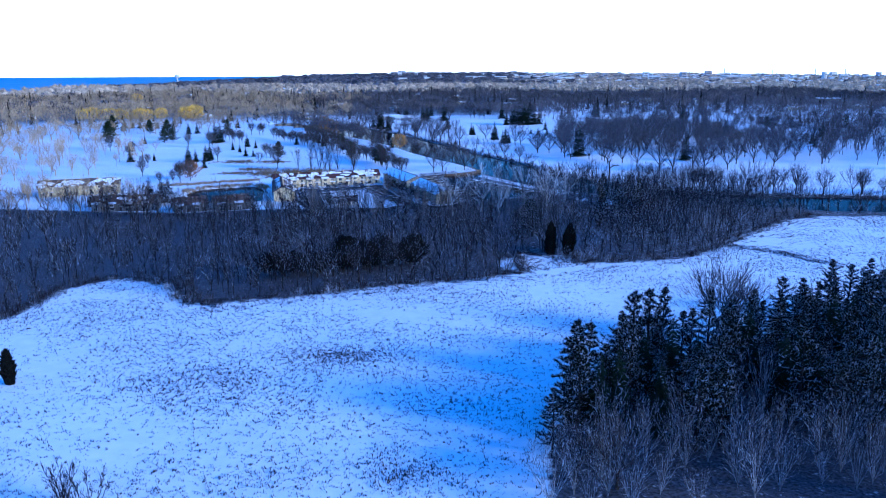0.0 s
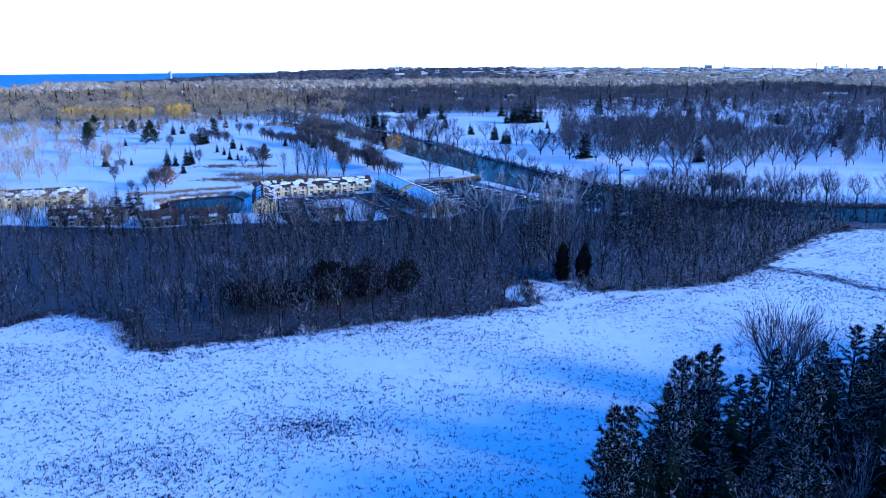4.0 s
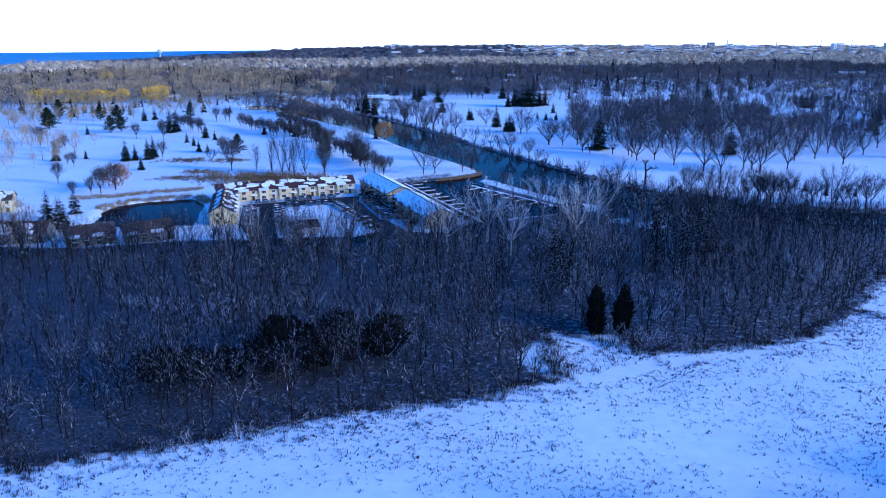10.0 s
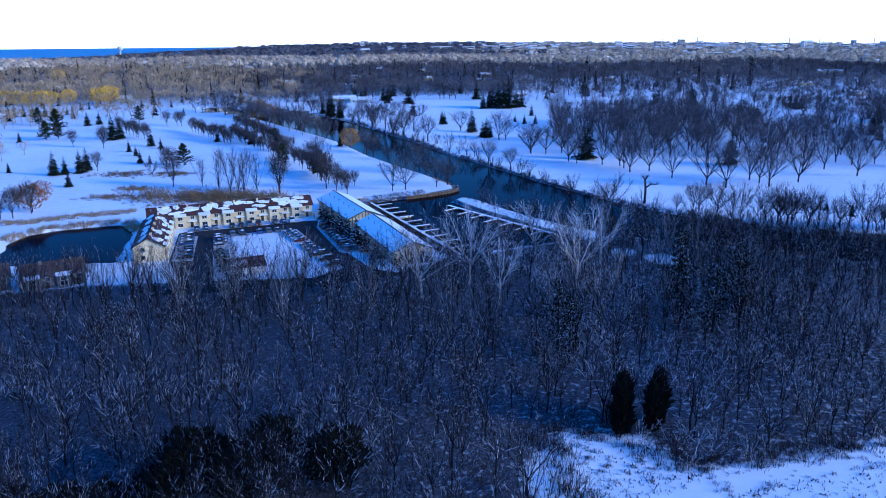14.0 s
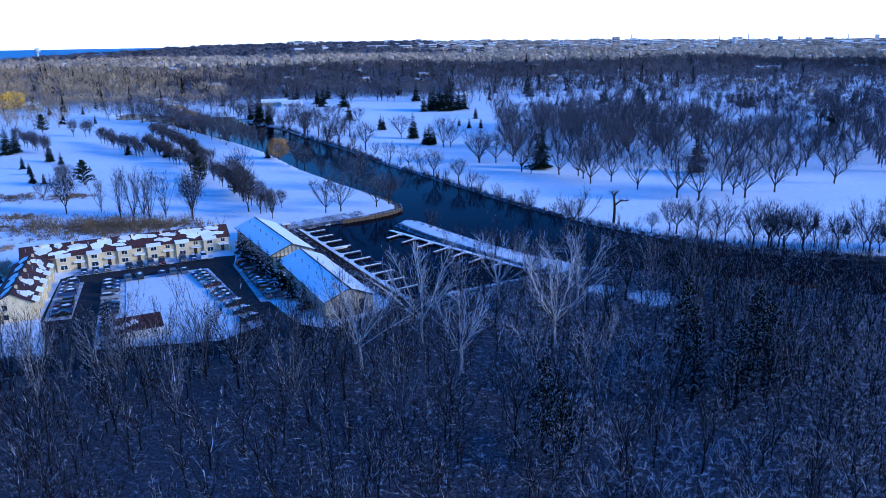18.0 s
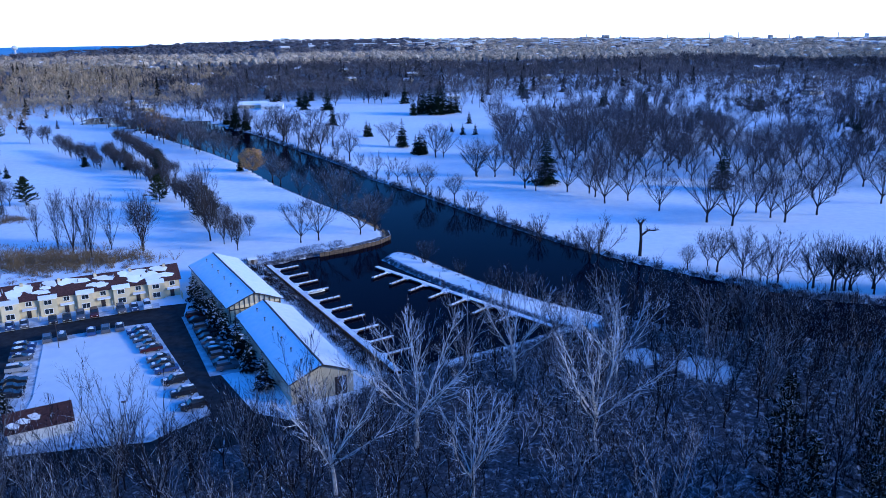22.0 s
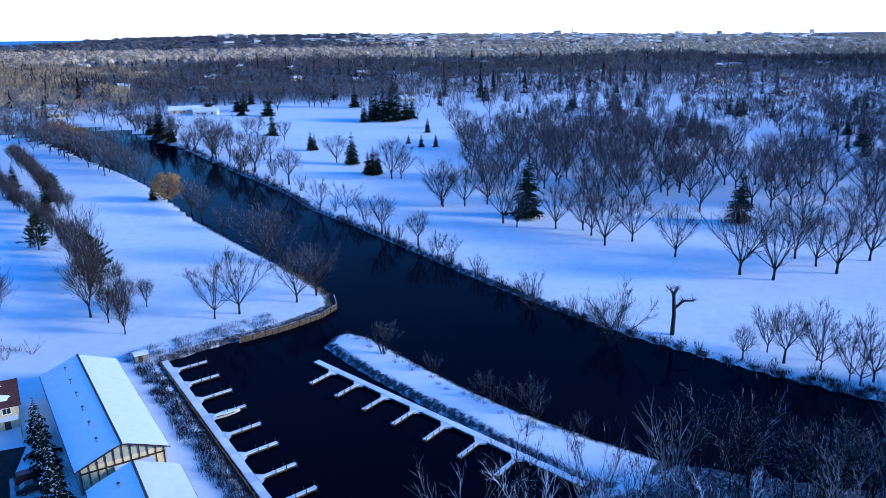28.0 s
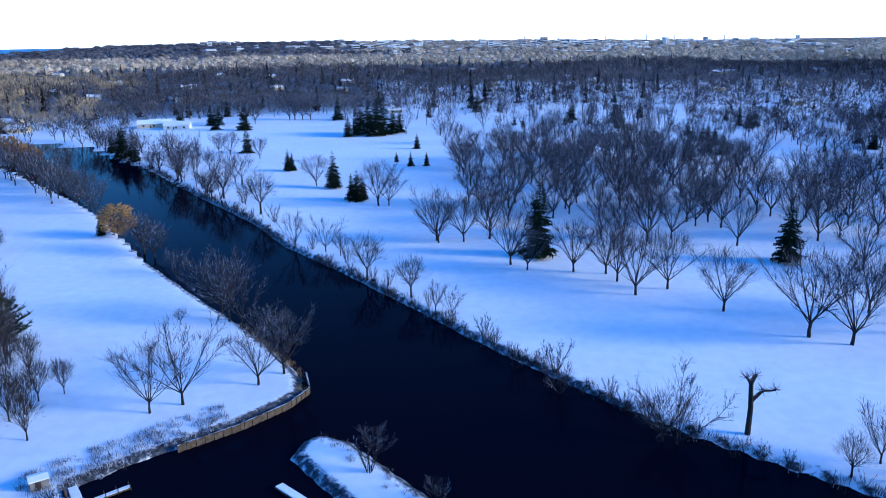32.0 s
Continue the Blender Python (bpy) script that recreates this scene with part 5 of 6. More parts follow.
C = "dark conifers on the golf course"
plant_all("spruce_tree", SPRUCE, [(99, 562, 1.65), (166, 537, 1.5), (252, 723, 1.2), (256, 715, 1.1), (255, 838, 1.49), (235, 880, 1.1), (297, 894, .95), (196, 1009, 1.3), 
          (269, 768, .8), (275, 767, .8), (236, 715, 1.0), (160, 434, .36), (164, 424, .38), (174, 420, .32), (334, 1017, .9), (280, 642, .35), (86, 746, .45), (91, 732, .58), (99, 731, .58), (195, 865, .6), (193, 878, .5)], "dark green spruce standing in snow", group=C, low=0.95, high=1.05)
plant_all("spruce_tree", SPRUCE, [(55, 655, .95), (57.5, 657, .8), (53, 658, .8), (105, 788, .7), (30, 734, .8), (32, 736, .7), (-15, 921, 1.1), (-40, 945, 1.0), (191, 975, 1.1), (228, 870, .6), (246, 868, .6), (212, 872, .5)],
          "dark dense evergreen on the golf course", group=C, low=0.95, high=1.05)
plant_all("spruce_tree", SPRUCE, [(82, 868, 1.5), (86, 860, 1.75), (90, 852, 1.8), (96, 859, 1.7), (102, 858, 1.5), (93, 866, 1.7), (108, 866, 1.3), (78, 858, 1.3)], "tall dark evergreen in a dense clump", group="evergreen clump", low=0.9, high=1.05)

# ---- golf course on the point ----
plant_all("point_tree", BANK, [(-2, 485, .95), (3.5, 487, 1.15), (10, 530, 1.2)], "bare tree by the timber wall on the point", group="trees on the point", low=1, high=1)
plant_all("point_tree", MAPLE, [(17, 492, .75), (22, 496, .8), (-81, 771, .9), (-118, 531, .45), (-117, 561, .6),
          (-58, 690, .9), (-75, 735, .9), (-92, 760, .9), (-104, 790, 1.0), (-118, 806, 1.0), (-135, 840, 1.0), (-150, 858, 1.0), (-70, 716, .8)],
          "bare tree on the snowy point", group="trees on the point", low=0.97, high=1.05)
def line_of(pts, step, lo, hi):
    """Trees along a polyline, a step apart, a little off it."""
    n = int(sum(math.hypot(c[0] - a[0], c[1] - a[1]) for a, c in zip(pts, pts[1:])) / step)
    return [(x, y, rnd(lo, hi)) for x, y in along(pts, n, (-1.2, 1.2))]


plant_all("round_tree", ROUND, line_of([(-149, 714), (-103, 639)], 6.0, 0.8, 1.0) + line_of([(-114, 680), (-86, 624), (-51, 555), (-33, 512)], 5.0, 0.65, 0.9),
          "rounded bare tree with brownish twigs in a fairway row", group="fairway row")
plant_all("round_tree", ROUND, line_of([(-198, 714), (-162, 664)], 7.0, 0.9, 1.0) + line_of([(-181, 749), (-158, 747)], 6.0, 1.0, 1.1) + line_of([(-124, 745), (-98, 686), (-62, 600)], 6.5, 0.75, 1.0),
          "rounded bare tree in a parallel fairway row", group="second fairway row")
plant_all("round_shrub_tree", ROUND, [(-23, 495, .82), (-19, 497, .67), (-28, 508, .79), (-31, 503, .81), (-21, 480, .9), (-26, 488, .8), (-24, 490, .75)], "brownish rounded shrub tree ending the fairway row", group="fairway row end")
plant_all("tall_round_tree", ROUND, [(-31, 493, 1.5), (-41, 530, 1.5), (-50, 486, 1.5), (-36, 520, 1.15)], "tall oval bare tree beside the fairway", group="fairway oval trees", low=1, high=1)
plant_all("vase_tree", VASE, [(-77, 492, .95), (-71, 487, 1.0), (-64, 481, 1.0), (-50, 485, 1.0), (-87, 503, .7), (-68, 489, .9), (-60, 488, .85), (-35, 511, 1.15), (-36, 514, .9)],
          "tall bare tree with many upswept stems by the townhouses", group="upswept trees", low=0.97, high=1.03)
plant_all("round_tree", ROUND, [(-100, 504, 1.5), (-188, 521, .75), (-142, 446, 1.1), (-139, 454, 1.2), (-145, 443, .7), (-151, 439, .65), (-151, 550, .9), (-189, 660, 1.0)], "rounded bare tree with brown twigs", group="golf course trees", low=0.97, high=1.03)
plant_all("pine_tree", LOW_PINE, [(-37, 523, 1.15), (-289, 702, 1.45), (-294, 710, 1.3), (-231, 674, 1.15), (-226, 680, 1.1), (-245, 722, 1.4), (-320, 784, 1.4), (-111, 561, 1.0), (-207, 781, 1.1), (-277, 765, 1.2), (-40, 533, 1.0), (-60, 558, 1.0), (-77, 640, .9)],
          "broad green pine with layered boughs on the golf course", group="pines on the golf course", low=0.95, high=1.08)
plant_all("spruce_tree", SPRUCE, [(-244, 665, .5), (-237, 756, .86), (-232, 766, .8), (-187, 670, 1.25), (-184, 675, 1.1), (-207, 541, .8), (-194, 549, .4), (-167, 538, .92), (-163, 541, .7), (-157, 544, .92), (-156, 550, .92), (-147, 507, .56),
          (-158, 616, .52), (-148, 598, .47), (-137, 572, .56), (-131, 569, .4), (-152, 637, .82), (-143, 627, .53), (-328, 833, .8), (-320, 832, .8), (-312, 831, .8), (-300, 828, .8), (-292, 826, .8), (-116, 654, .65), (-76, 631, .7), (-36, 624, .6),
          (5, 912, 1.5), (-11, 1012, 1.2), (-72, 611, .8), (-92, 640, .8), (-100, 668, .8)], "green spruce among snowy fairways", group="spruces on the golf course", low=0.95, high=1.05)
plant_all("round_tree", ROUND, [(-147, 461, .86), (-194, 527, .6), (-179, 633, 1.28), (-120, 561, 1.0),
          (-172, 470, .9), (-200, 640, 1.0), (-215, 560, 1.0), (-225, 590, 1.0), (-250, 610, 1.0)],
          "rounded bare tree on the sunlit golf course", group="golf course trees")
plant_all("willow_tree", GOLD, [(-428, 956), (-416, 955), (-404, 953, 1.05), (-392, 951), (-380, 950, 1.08), (-368, 948), (-356, 947, 1.05), (-347, 946), (-337, 964, .95), (-304, 958, 1.2), (-295, 960, 1.15), (-537, 1407, 1.2)], "willow with golden leaves", group="golden willows")
COPPERY = [leafy_meshes(15.0, 15.0, COPPER, BARK, 800, 0.2) for _ in range(2)]
plant_all("golden_shrub_tree", COPPERY, [(-126, 828, .88), (-119, 818, .9), (-112, 809, .9), (-104, 802, .78), (-30, 621, .72)], "rounded tree keeping rusty gold leaves", group="golden row")
plant_all("russet_tree", RUSSET, [(-140, 457, 1.3), (-148, 483, .9)], "small tree with rusty brown leaves", low=1, high=1)


# ---- evergreens round the court ----
plant_all("spruce_tree", SPRUCE_SNOW, [(-26.4, 434.5, .62), (-24.4, 429, .6), (-22.0, 423, .66), (-18.6, 414.5, .68), (-15.6, 407.5, .64), (-11.6, 398, .7), (-8.4, 390, .62), (-5.0, 381.5, .55), (-49.4, 377.5, .5), (-48.2, 372.5, .42)], "small snow-laden spruce beside the boat sheds", group="snowy spruces", low=0.95, high=1.05)
plant_all("spruce_tree", SPRUCE_SNOW, [(-134, 404, .75), (-130, 385, .8), (-128, 379, .85), (-140, 395, .8), (-150, 378, .8), (-158, 372, .7), (-140, 372, .7)],
          "snow-laden spruce beside the pond", group="pond spruces")

# ---- wood between the field and the marina ----
plant_all("cedar_tree", COLUMN, [(40, 275.5, 1.02), (47, 278.5, .95), (45.5, 276, .8)], "dark columnar cedar at the edge of the snowy field", group="field edge cedars", low=1, high=1)
plant_all("pine_tree", PINE, [(69, 333, .95), (83, 332, .9), (36, 311, .75), (95, 396, .6), (66, 322, .85), (81, 325, .85), (37, 304, .7), (72, 318, .8)], "dark pine rising from the bare wood", group="wood pines", low=0.95, high=1.05)
plant_all("cedar_tree", BUSHY, [(-50 + 1.9 * i + rnd(-2, 2), 251 + 0.6 * i + rnd(-5, 5), 0.9 if i > 9 else 0.75) for i in range(24)], "dark bushy evergreen in a thicket", group="evergreen thicket", low=0.6, high=1.2)
plant_all("wood_tree", BROAD, [(-50 + 3.4 * i + rnd(-1.5, 1.5), 243 + 1.1 * i + rnd(-1.5, 1.5), .55) for i in range(12)], "bare spreading tree before the evergreen thicket", group="thicket edge trees")
plant_all("sycamore_tree", SYCAMORE, [(49, 351, 1.0), (42, 377, .85), (21, 356, 1.0), (27, 340, .8), (8, 345, .8), (60, 372, .8)], "large pale-limbed tree above the wood by the basin", group="pale large trees", low=0.97, high=1.03)


for x, y in scattered(WOOD, 166, 6.8, 1.5, (-70, 215, 100, 405)):
    pale = y > 318 + 0.25 * abs(x - 20)
    kind = random.choice((FOUNTAIN, TALL, FOUNTAIN, BROAD) if pale else (TALL, BROAD, BROAD, TALL))
    plant("wood_tree", random.choice(kind), x, y, rnd(0.75, 1.05) if pale else rnd(0.55, 0.92), rnd(0, 360), "slender bare tree dusted with snow in the wood", "tree", "wood trees")
for x, y in along([(-62, 354), (-30, 351), (-8, 353), (8, 364)], 40, (-9.0, -0.5), True):
    plant("wood_tree", random.choice(FOUNTAIN + BROAD), x, y, rnd(0.5, 0.8), rnd(0, 360), "bare frosted tree at the wood's edge by the court", "tree", "court edge trees")
for x, y in along([(-160, 353), (-114, 348), (-96, 351), (-64, 356)], 48, (-9.0, 0.0), True):
    plant("wood_tree", random.choice(TALL + BROAD), x, y, rnd(0.6, 0.85), rnd(0, 360), "bare tree at the wood's edge behind the low townhouses", "tree", "townhouse edge trees")
for x, y in scattered([(80, 396), (100, 390), (128, 372), (150, 360), (140, 350), (110, 362), (90, 380)], 34, 4.5):
    plant("wood_tree", random.choice(BROAD + TALL), x, y, rnd(0.6, 0.85), rnd(0, 360), "rounded frosted tree on the south bank", "tree", "south bank trees")
COARSE = [spreading_tree_meshes(15.0, BARK, SHADED_FROST_TWIG, f, n, o, 0.22, 2, 3, 0.036, 0.013, True) for f, n, o in ((0.3, 5, 0.6), (0.22, 6, 0.85), (0.15, 6, 0.5), (0.28, 5, 0.9), (0.25, 6, 0.7), (0.32, 5, 0.5))]
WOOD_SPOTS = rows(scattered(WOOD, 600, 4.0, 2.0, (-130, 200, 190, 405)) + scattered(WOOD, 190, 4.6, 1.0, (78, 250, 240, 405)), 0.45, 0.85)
# twig colour stands in for shade in the south, sun in the north
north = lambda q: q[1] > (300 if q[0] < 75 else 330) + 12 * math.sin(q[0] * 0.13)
for place, spots, limb_mat, twig_mat in (("southern", [q for q in WOOD_SPOTS if not north(q)], SNOWY_LIMB, SHADED_FROST_TWIG), ("northern", [q for q in WOOD_SPOTS if north(q)], SNOWY_LIMB, LIT_NORTH_TWIG)):
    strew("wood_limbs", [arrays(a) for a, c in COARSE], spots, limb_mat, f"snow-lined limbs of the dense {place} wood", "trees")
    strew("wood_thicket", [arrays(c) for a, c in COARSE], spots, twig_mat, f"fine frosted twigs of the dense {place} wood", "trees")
SHRUB_SRC = merged([shrub_meshes(4.5, 6, BARK, BRUSH, 1, 0.036) for k in range(4)])
strew("undergrowth", SHRUB_SRC, rows(scattered(WOOD, 700, 3.1, 0.5, (-135, 200, 190, 405)), 0.6, 1.15, 0.8), BRUSH, "snow-dusted undergrowth of the wood", "bushes")

PATCH = [(x, y) for x, y in scattered(WOOD, 1500, 2.2, 0.5, (-75, 205, 190, 400)) if noise.noise((x * 0.03, y * 0.045, 8.0)) + rnd(-0.1, 0.1) > 0.0 and (x > 38 or (x < 0 and 262 < y < 300))]
BUSH_SRC = merged([shrub_meshes(4.5, 6, BARK, FROST_BRUSH, 1, 0.032, 0.95) for k in range(4)])
strew("frosted_bushes", BUSH_SRC, rows(PATCH, 0.65, 1.15, 0.75), FROST_BRUSH, "low bushes white with frost in clearings of the wood", "bushes")

# ---- pine stand by the field ----
spots = scattered(STAND, 230, 4.2, 0.6, (15, 105, 125, 222))
front = lambda x, y: y < 139 + 0.10 * (x - 20) + 5 * math.sin(x * 0.23)
for x, y in scattered(STAND, 105, 3.2, 0.0, (15, 105, 125, 152)):
    if front(x, y):
        plant("thicket_shrub", random.choice(THICKET), x, y, rnd(0.5, 1.0), rnd(0, 360), "tall bare thicket shrub in front of the pines", "shrub", "thicket shrubs")
for x, y in spots:
    if front(x, y):
        continue
    if random.random() < 0.07:
        plant("thicket_shrub", random.choice(THICKET), x, y, rnd(0.9, 1.3), rnd(0, 360), "tall bare shrub among the pines", "shrub", "thicket shrubs")
    else:
        kind = random.choice((PINE, PINE, PINE, SPRUCE))
        sc = (rnd(0.55, 1.0) if kind is PINE else rnd(0.8, 1.25)) * (0.8 if y > 185 else 1.0)
        plant("pine_tree", random.choice(kind), x, y, sc, rnd(0, 360), "tall dark conifer flecked with snow in a dense stand", "tree", "pine stand")
plant_all("pine_tree", PINE, [(27, 149.5, 1.0), (25.5, 146, .9), (30, 153, .9), (41, 166, 1.0), (50, 177, .88), (38, 163, .85)], "tall dark pine at the corner of the stand", group="pine stand", low=1, high=1)
plant_all("field_tree", OAK, [(67, 191, 1.35), (70, 188, 1.15), (46, 175, .95), (30, 128, .8), (24, 130, .7)], "bare spreading tree at the edge of the pine stand", group="field edge trees", low=1, high=1)
plant_all("field_shrub", SHRUB, [(-46, 118, 1.7), (-52, 124, 1.3), (-43, 110, 1.2)], "bare shrub in the snowy field", "shrub", low=1, high=1)
plant_all("cedar_tree", COLUMN, [(-84, 168, .7)], "small dark evergreen standing in the field", low=1, high=1)

# ---- brush, reeds and weeds ----
def blade_source(n, h, spread, w):
    out = []
    for _ in range(6):
        s = Shape()
        for k in range(n):
            p = Vector((rnd(-spread, spread), rnd(-spread, spread), -0.1))
            s.sliver(p, p + bent((0, 0, 1), 0.5) * h * rnd(0.6, 1.2), w)
        out.append((np.array(s.v, np.float32), np.array(s.f, np.int32)))
    return out


def tuft_source(n, h, spread, r):
    out = []
    for _ in range(5):
        s = Shape()
        for k in range(n):
            p = Vector((rnd(-spread, spread), rnd(-spread, spread), -0.1))
            s.tube(p, p + bent((0, 0, 1), 0.45) * h * rnd(0.6, 1.1), r, 0, 3)
        out.append((np.array(s.v, np.float32), np.array(s.f, np.int32)))
    return out


BRUSH_SRC, REED_SRC, WEED_SRC = tuft_source(26, 1.1, 0.8, 0.035), tuft_source(22, 1.6, 0.7, 0.03), blade_source(4, 0.42, 0.24, 0.075)
strew("bank_brush", BRUSH_SRC, rows(along([(106, 432), (124, 413), (138, 405), (156, 398), (190, 392), (230, 387)], 260, (-1.0, 2.5)), 0.7, 1.5) + rows(along(FAR_BANK[3:20], 520, (-1.2, 3.4), True), 0.35, 1.7) + rows(along(SPIT[2:8], 60, (-5.0, -1.0)), 0.5, 0.9)
      + rows(along(SPIT[11:], 170, (-0.5, 2.0)), 0.5, 0.9), BRUSH, "snow-dusted brush along the river banks", "brush")
strew("bank_bushes", SHRUB_SRC, rows(along(FAR_BANK[3:20], 190, (-0.5, 3.0), True), 0.2, 0.75, 0.8), BRUSH, "dark bushes along the far river bank", "bushes")
strew("point_brush", BRUSH_SRC, rows(along([(-16, 462), (-2, 471.5), (13, 480)], 210, (-1.5, 6.5), True), 0.3, 1.3), FROST_BRUSH, "white frosted brush at the corner of the basin", "brush")
strew("basin_brush", BRUSH_SRC, rows(along([(-12, 462), (19, 385)], 330, (-3.6, -0.5)), 0.7, 1.3), BRUSH, "brown brush along the basin wall", "brush")
strew("wood_edge_brush", BRUSH_SRC, rows(along(FIELD_EDGE[1:23], 520, (-1.5, 3.5)), 0.7, 1.7), BRUSH, "snowy brush along the wood's edge", "brush")
strew("wood_edge_shrubs", SHRUB_SRC, rows(along(FIELD_EDGE[1:23], 240, (0.5, 7.0)), 0.4, 1.0, 0.85), BRUSH, "dark shrubs along the wood's edge", "bushes")
strew("frosted_edge_shrubs", SHRUB_SRC, rows(along(FIELD_EDGE[1:23], 110, (-2.0, 3.0), True), 0.25, 0.6, 0.8), FROST_BRUSH, "frosted shrubs along the wood's edge", "bushes")
def gauss(x, y, sx, sy, n):
    return [(random.gauss(x, sx), random.gauss(y, sy)) for _ in range(n)]


strew("track_brush", BRUSH_SRC, rows(along([(102.7, 288), (114, 281), (131, 258)], 190, (-2.6, 2.6)), 0.4, 0.9), BRUSH, "dark brush and weeds beside the snowy track", "brush")
strew("edge_tufts", BRUSH_SRC, rows(along(FIELD_EDGE[7:23], 620, (-7.0, 0.5), True), 0.25, 0.8), BRUSH, "low brown tufts scattered where the wood meets the field", "brush")
strew("marsh_shrubs", SHRUB_SRC, rows(gauss(-84, 479, 11, 6, 110) + gauss(-66, 476, 9, 5, 80) + gauss(-100, 485, 7, 4, 50), 0.5, 1.05, 0.8), MARSH, "golden brown shrubs behind the townhouses", "bushes")
strew("reeds", REED_SRC, rows(scattered([(112, 380), (150, 372), (190, 366), (200, 372), (150, 382), (118, 390)], 160, 1.6), 0.8, 1.4) + rows(along(POND[1:6], 260, (0.5, 5.0)), 0.7, 1.3) + rows(along([(-150, 434), (-137, 437), (-120, 447), (-100, 455)], 330, (-4.0, 3.5)), 0.6, 1.1)
      + rows(along(POINT[8:12], 60, (-1.5, 1.0)), 0.6, 1.0), REED, "dry tan reeds and grass round the pond", "reeds")
strew("marsh_brush", BRUSH_SRC, rows(gauss(-84, 478, 11, 7, 420) + gauss(-70, 474, 9, 6, 260) + gauss(-133, 538, 7, 4, 130) + gauss(-109, 536, 5, 3, 80) + gauss(-115, 500, 5, 2.5, 70) + gauss(-117, 482, 7, 3, 120)
      + gauss(-56, 476, 5, 4, 120), 0.6, 1.5), MARSH, "brown marsh brush behind the townhouses and on the fairways", "brush")
FIELD = FIELD_EDGE + [(420, 60), (-300, 60)]
TRACK = [(20, 250), (31, 250), (50, 258.5), (71, 264), (87, 272), (99, 284), (113, 297), (130, 309), (160, 338)]
rg = np.random.RandomState(7)
wx, wy = rg.uniform(-200, 210, 230000), rg.uniform(90, 345, 230000)
track = np.full(wx.shape, 1e9)
for (ax, ay), (bx, by) in zip(TRACK, TRACK[1:]):
    f = np.clip(((wx - ax) * (bx - ax) + (wy - ay) * (by - ay)) / ((bx - ax) ** 2 + (by - ay) ** 2), 0, 1)
    track = np.minimum(track, np.hypot(wx - ax - f * (bx - ax), wy - ay - f * (by - ay)))
ok = (signed(FIELD, wx, wy) < -1) & (signed(STAND, wx, wy) > 0) & (track > 2.2)
weeds = []
for x, y in zip(wx[ok], wy[ok]):
    if noise.noise((x * 0.030, y * 0.05, 2.0)) + noise.noise((x * 0.11, y * 0.15, 5.0)) * 0.7 + rnd(-0.7, 0.65) > 0.0:
        weeds.append((x, y))
strew("field_weeds", WEED_SRC, rows(weeds[:62000] + gauss(-19, 183, 7, 2.5, 900) + gauss(-2, 133, 4, 3, 500) + gauss(-46, 172, 9, 6, 1200) + gauss(-30, 160, 10, 8, 900) + gauss(10, 165, 9, 9, 900), 0.5, 1.5), WEED, "sparse dead weeds sticking out of the snow", "weeds")


# ---- distance: woods, houses, town ----
def crown_source(n, w, long, body=True):
    """Far leafless trees: stems and a ragged domed mass of twigs with short twigs standing out of it."""
    out = []
    for _ in range(8):
        s = Shape()
        ph = rnd(0, 6)
        for k in range(4):
            s.sliver(Vector((rnd(-.05, .05), rnd(-.05, .05), 0)), Vector((rnd(-.3, .3), rnd(-.3, .3), rnd(0.5, 0.85))), w * 0.6)
        top, ring1, ring2 = Vector((rnd(-.08, .08), rnd(-.08, .08), rnd(0.70, 0.84))), [], []
        for k in range(7):
            a = k * 2 * math.pi / 7 + ph
            r1, r2 = 0.17 * rnd(0.5, 1.4), 0.27 * rnd(0.6, 1.3)
            ring1.append(Vector((math.cos(a) * r1, math.sin(a) * r1, rnd(0.56, 0.74))))
            ring2.append(Vector((math.cos(a + 0.4) * r2, math.sin(a + 0.4) * r2, rnd(0.28, 0.50))))
        for k in range(7 if body else 0):
            j = (k + 1) % 7
            s.face([top, ring1[k], ring1[j]])
            s.face([ring1[k], ring2[k], ring1[j]])
            s.face([ring1[j], ring2[k], ring2[j]])
        for k in range(n):
            a, up = k * 2.39996, rnd(-0.25, 1.0)
            ring, f = math.sqrt(1 - up * up), rnd(0.65, 1.0) * (1 + 0.18 * math.sin(3 * a + ph))
            q = Vector((math.cos(a) * ring * 0.40 * f, math.sin(a) * ring * 0.40 * f, 0.53 + 0.40 * up * f))
            s.sliver(q, q + bent(Vector((q.x, q.y, q.z - 0.3)).normalized(), 0.5) * long * rnd(0.7, 1.3), w * rnd(0.6, 1.3))
        out.append((np.array(s.v, np.float32), np.array(s.f, np.int32)))
    return out


def cone_source(n, w):
    """Far evergreens: drooping sprays round a spire."""
    out = []
    for _ in range(5):
        s = Shape()
        for k in range(n):
            f, a = (k + 0.5) / n, k * 2.39996
            R = 0.5 * (1 - f) ** 0.8 * rnd(0.7, 1.1) + 0.02
            s.sliver(Vector((math.cos(a) * R * 0.1, math.sin(a) * R * 0.1, f + 0.02)), Vector((math.cos(a) * R, math.sin(a) * R, f - 0.07)), w * (1.2 - f))
        out.append((np.array(s.v, np.float32), np.array(s.f, np.int32)))
    return out


CLEAR = [GOLF_WEST, GOLF_EAST, LAKE, WATER_POLY, WOOD]


def far_spots(r0, r1, step, keep=1.0):
    xs, ys = np.meshgrid(np.arange(-r1, r1, step), np.arange(300, r1, step))
    rg = np.random.RandomState(int(r0))
    xs = xs.ravel() + rg.uniform(-.5, .5, xs.size) * step
    ys = ys.ravel() + rg.uniform(-.5, .5, ys.size) * step
    d, a = np.hypot(xs, ys - 150), np.abs(np.arctan2(xs - 20, ys - 20))
    ok = (d > r0) & (d <= r1) & (a < 0.78) & (rg.uniform(0, 1, xs.size) < keep)
    xs, ys = xs[ok], ys[ok]
    out = np.full(xs.shape, True)
    for poly in CLEAR:
        out &= signed(poly, xs, ys) > 3
    return xs[out], ys[out]


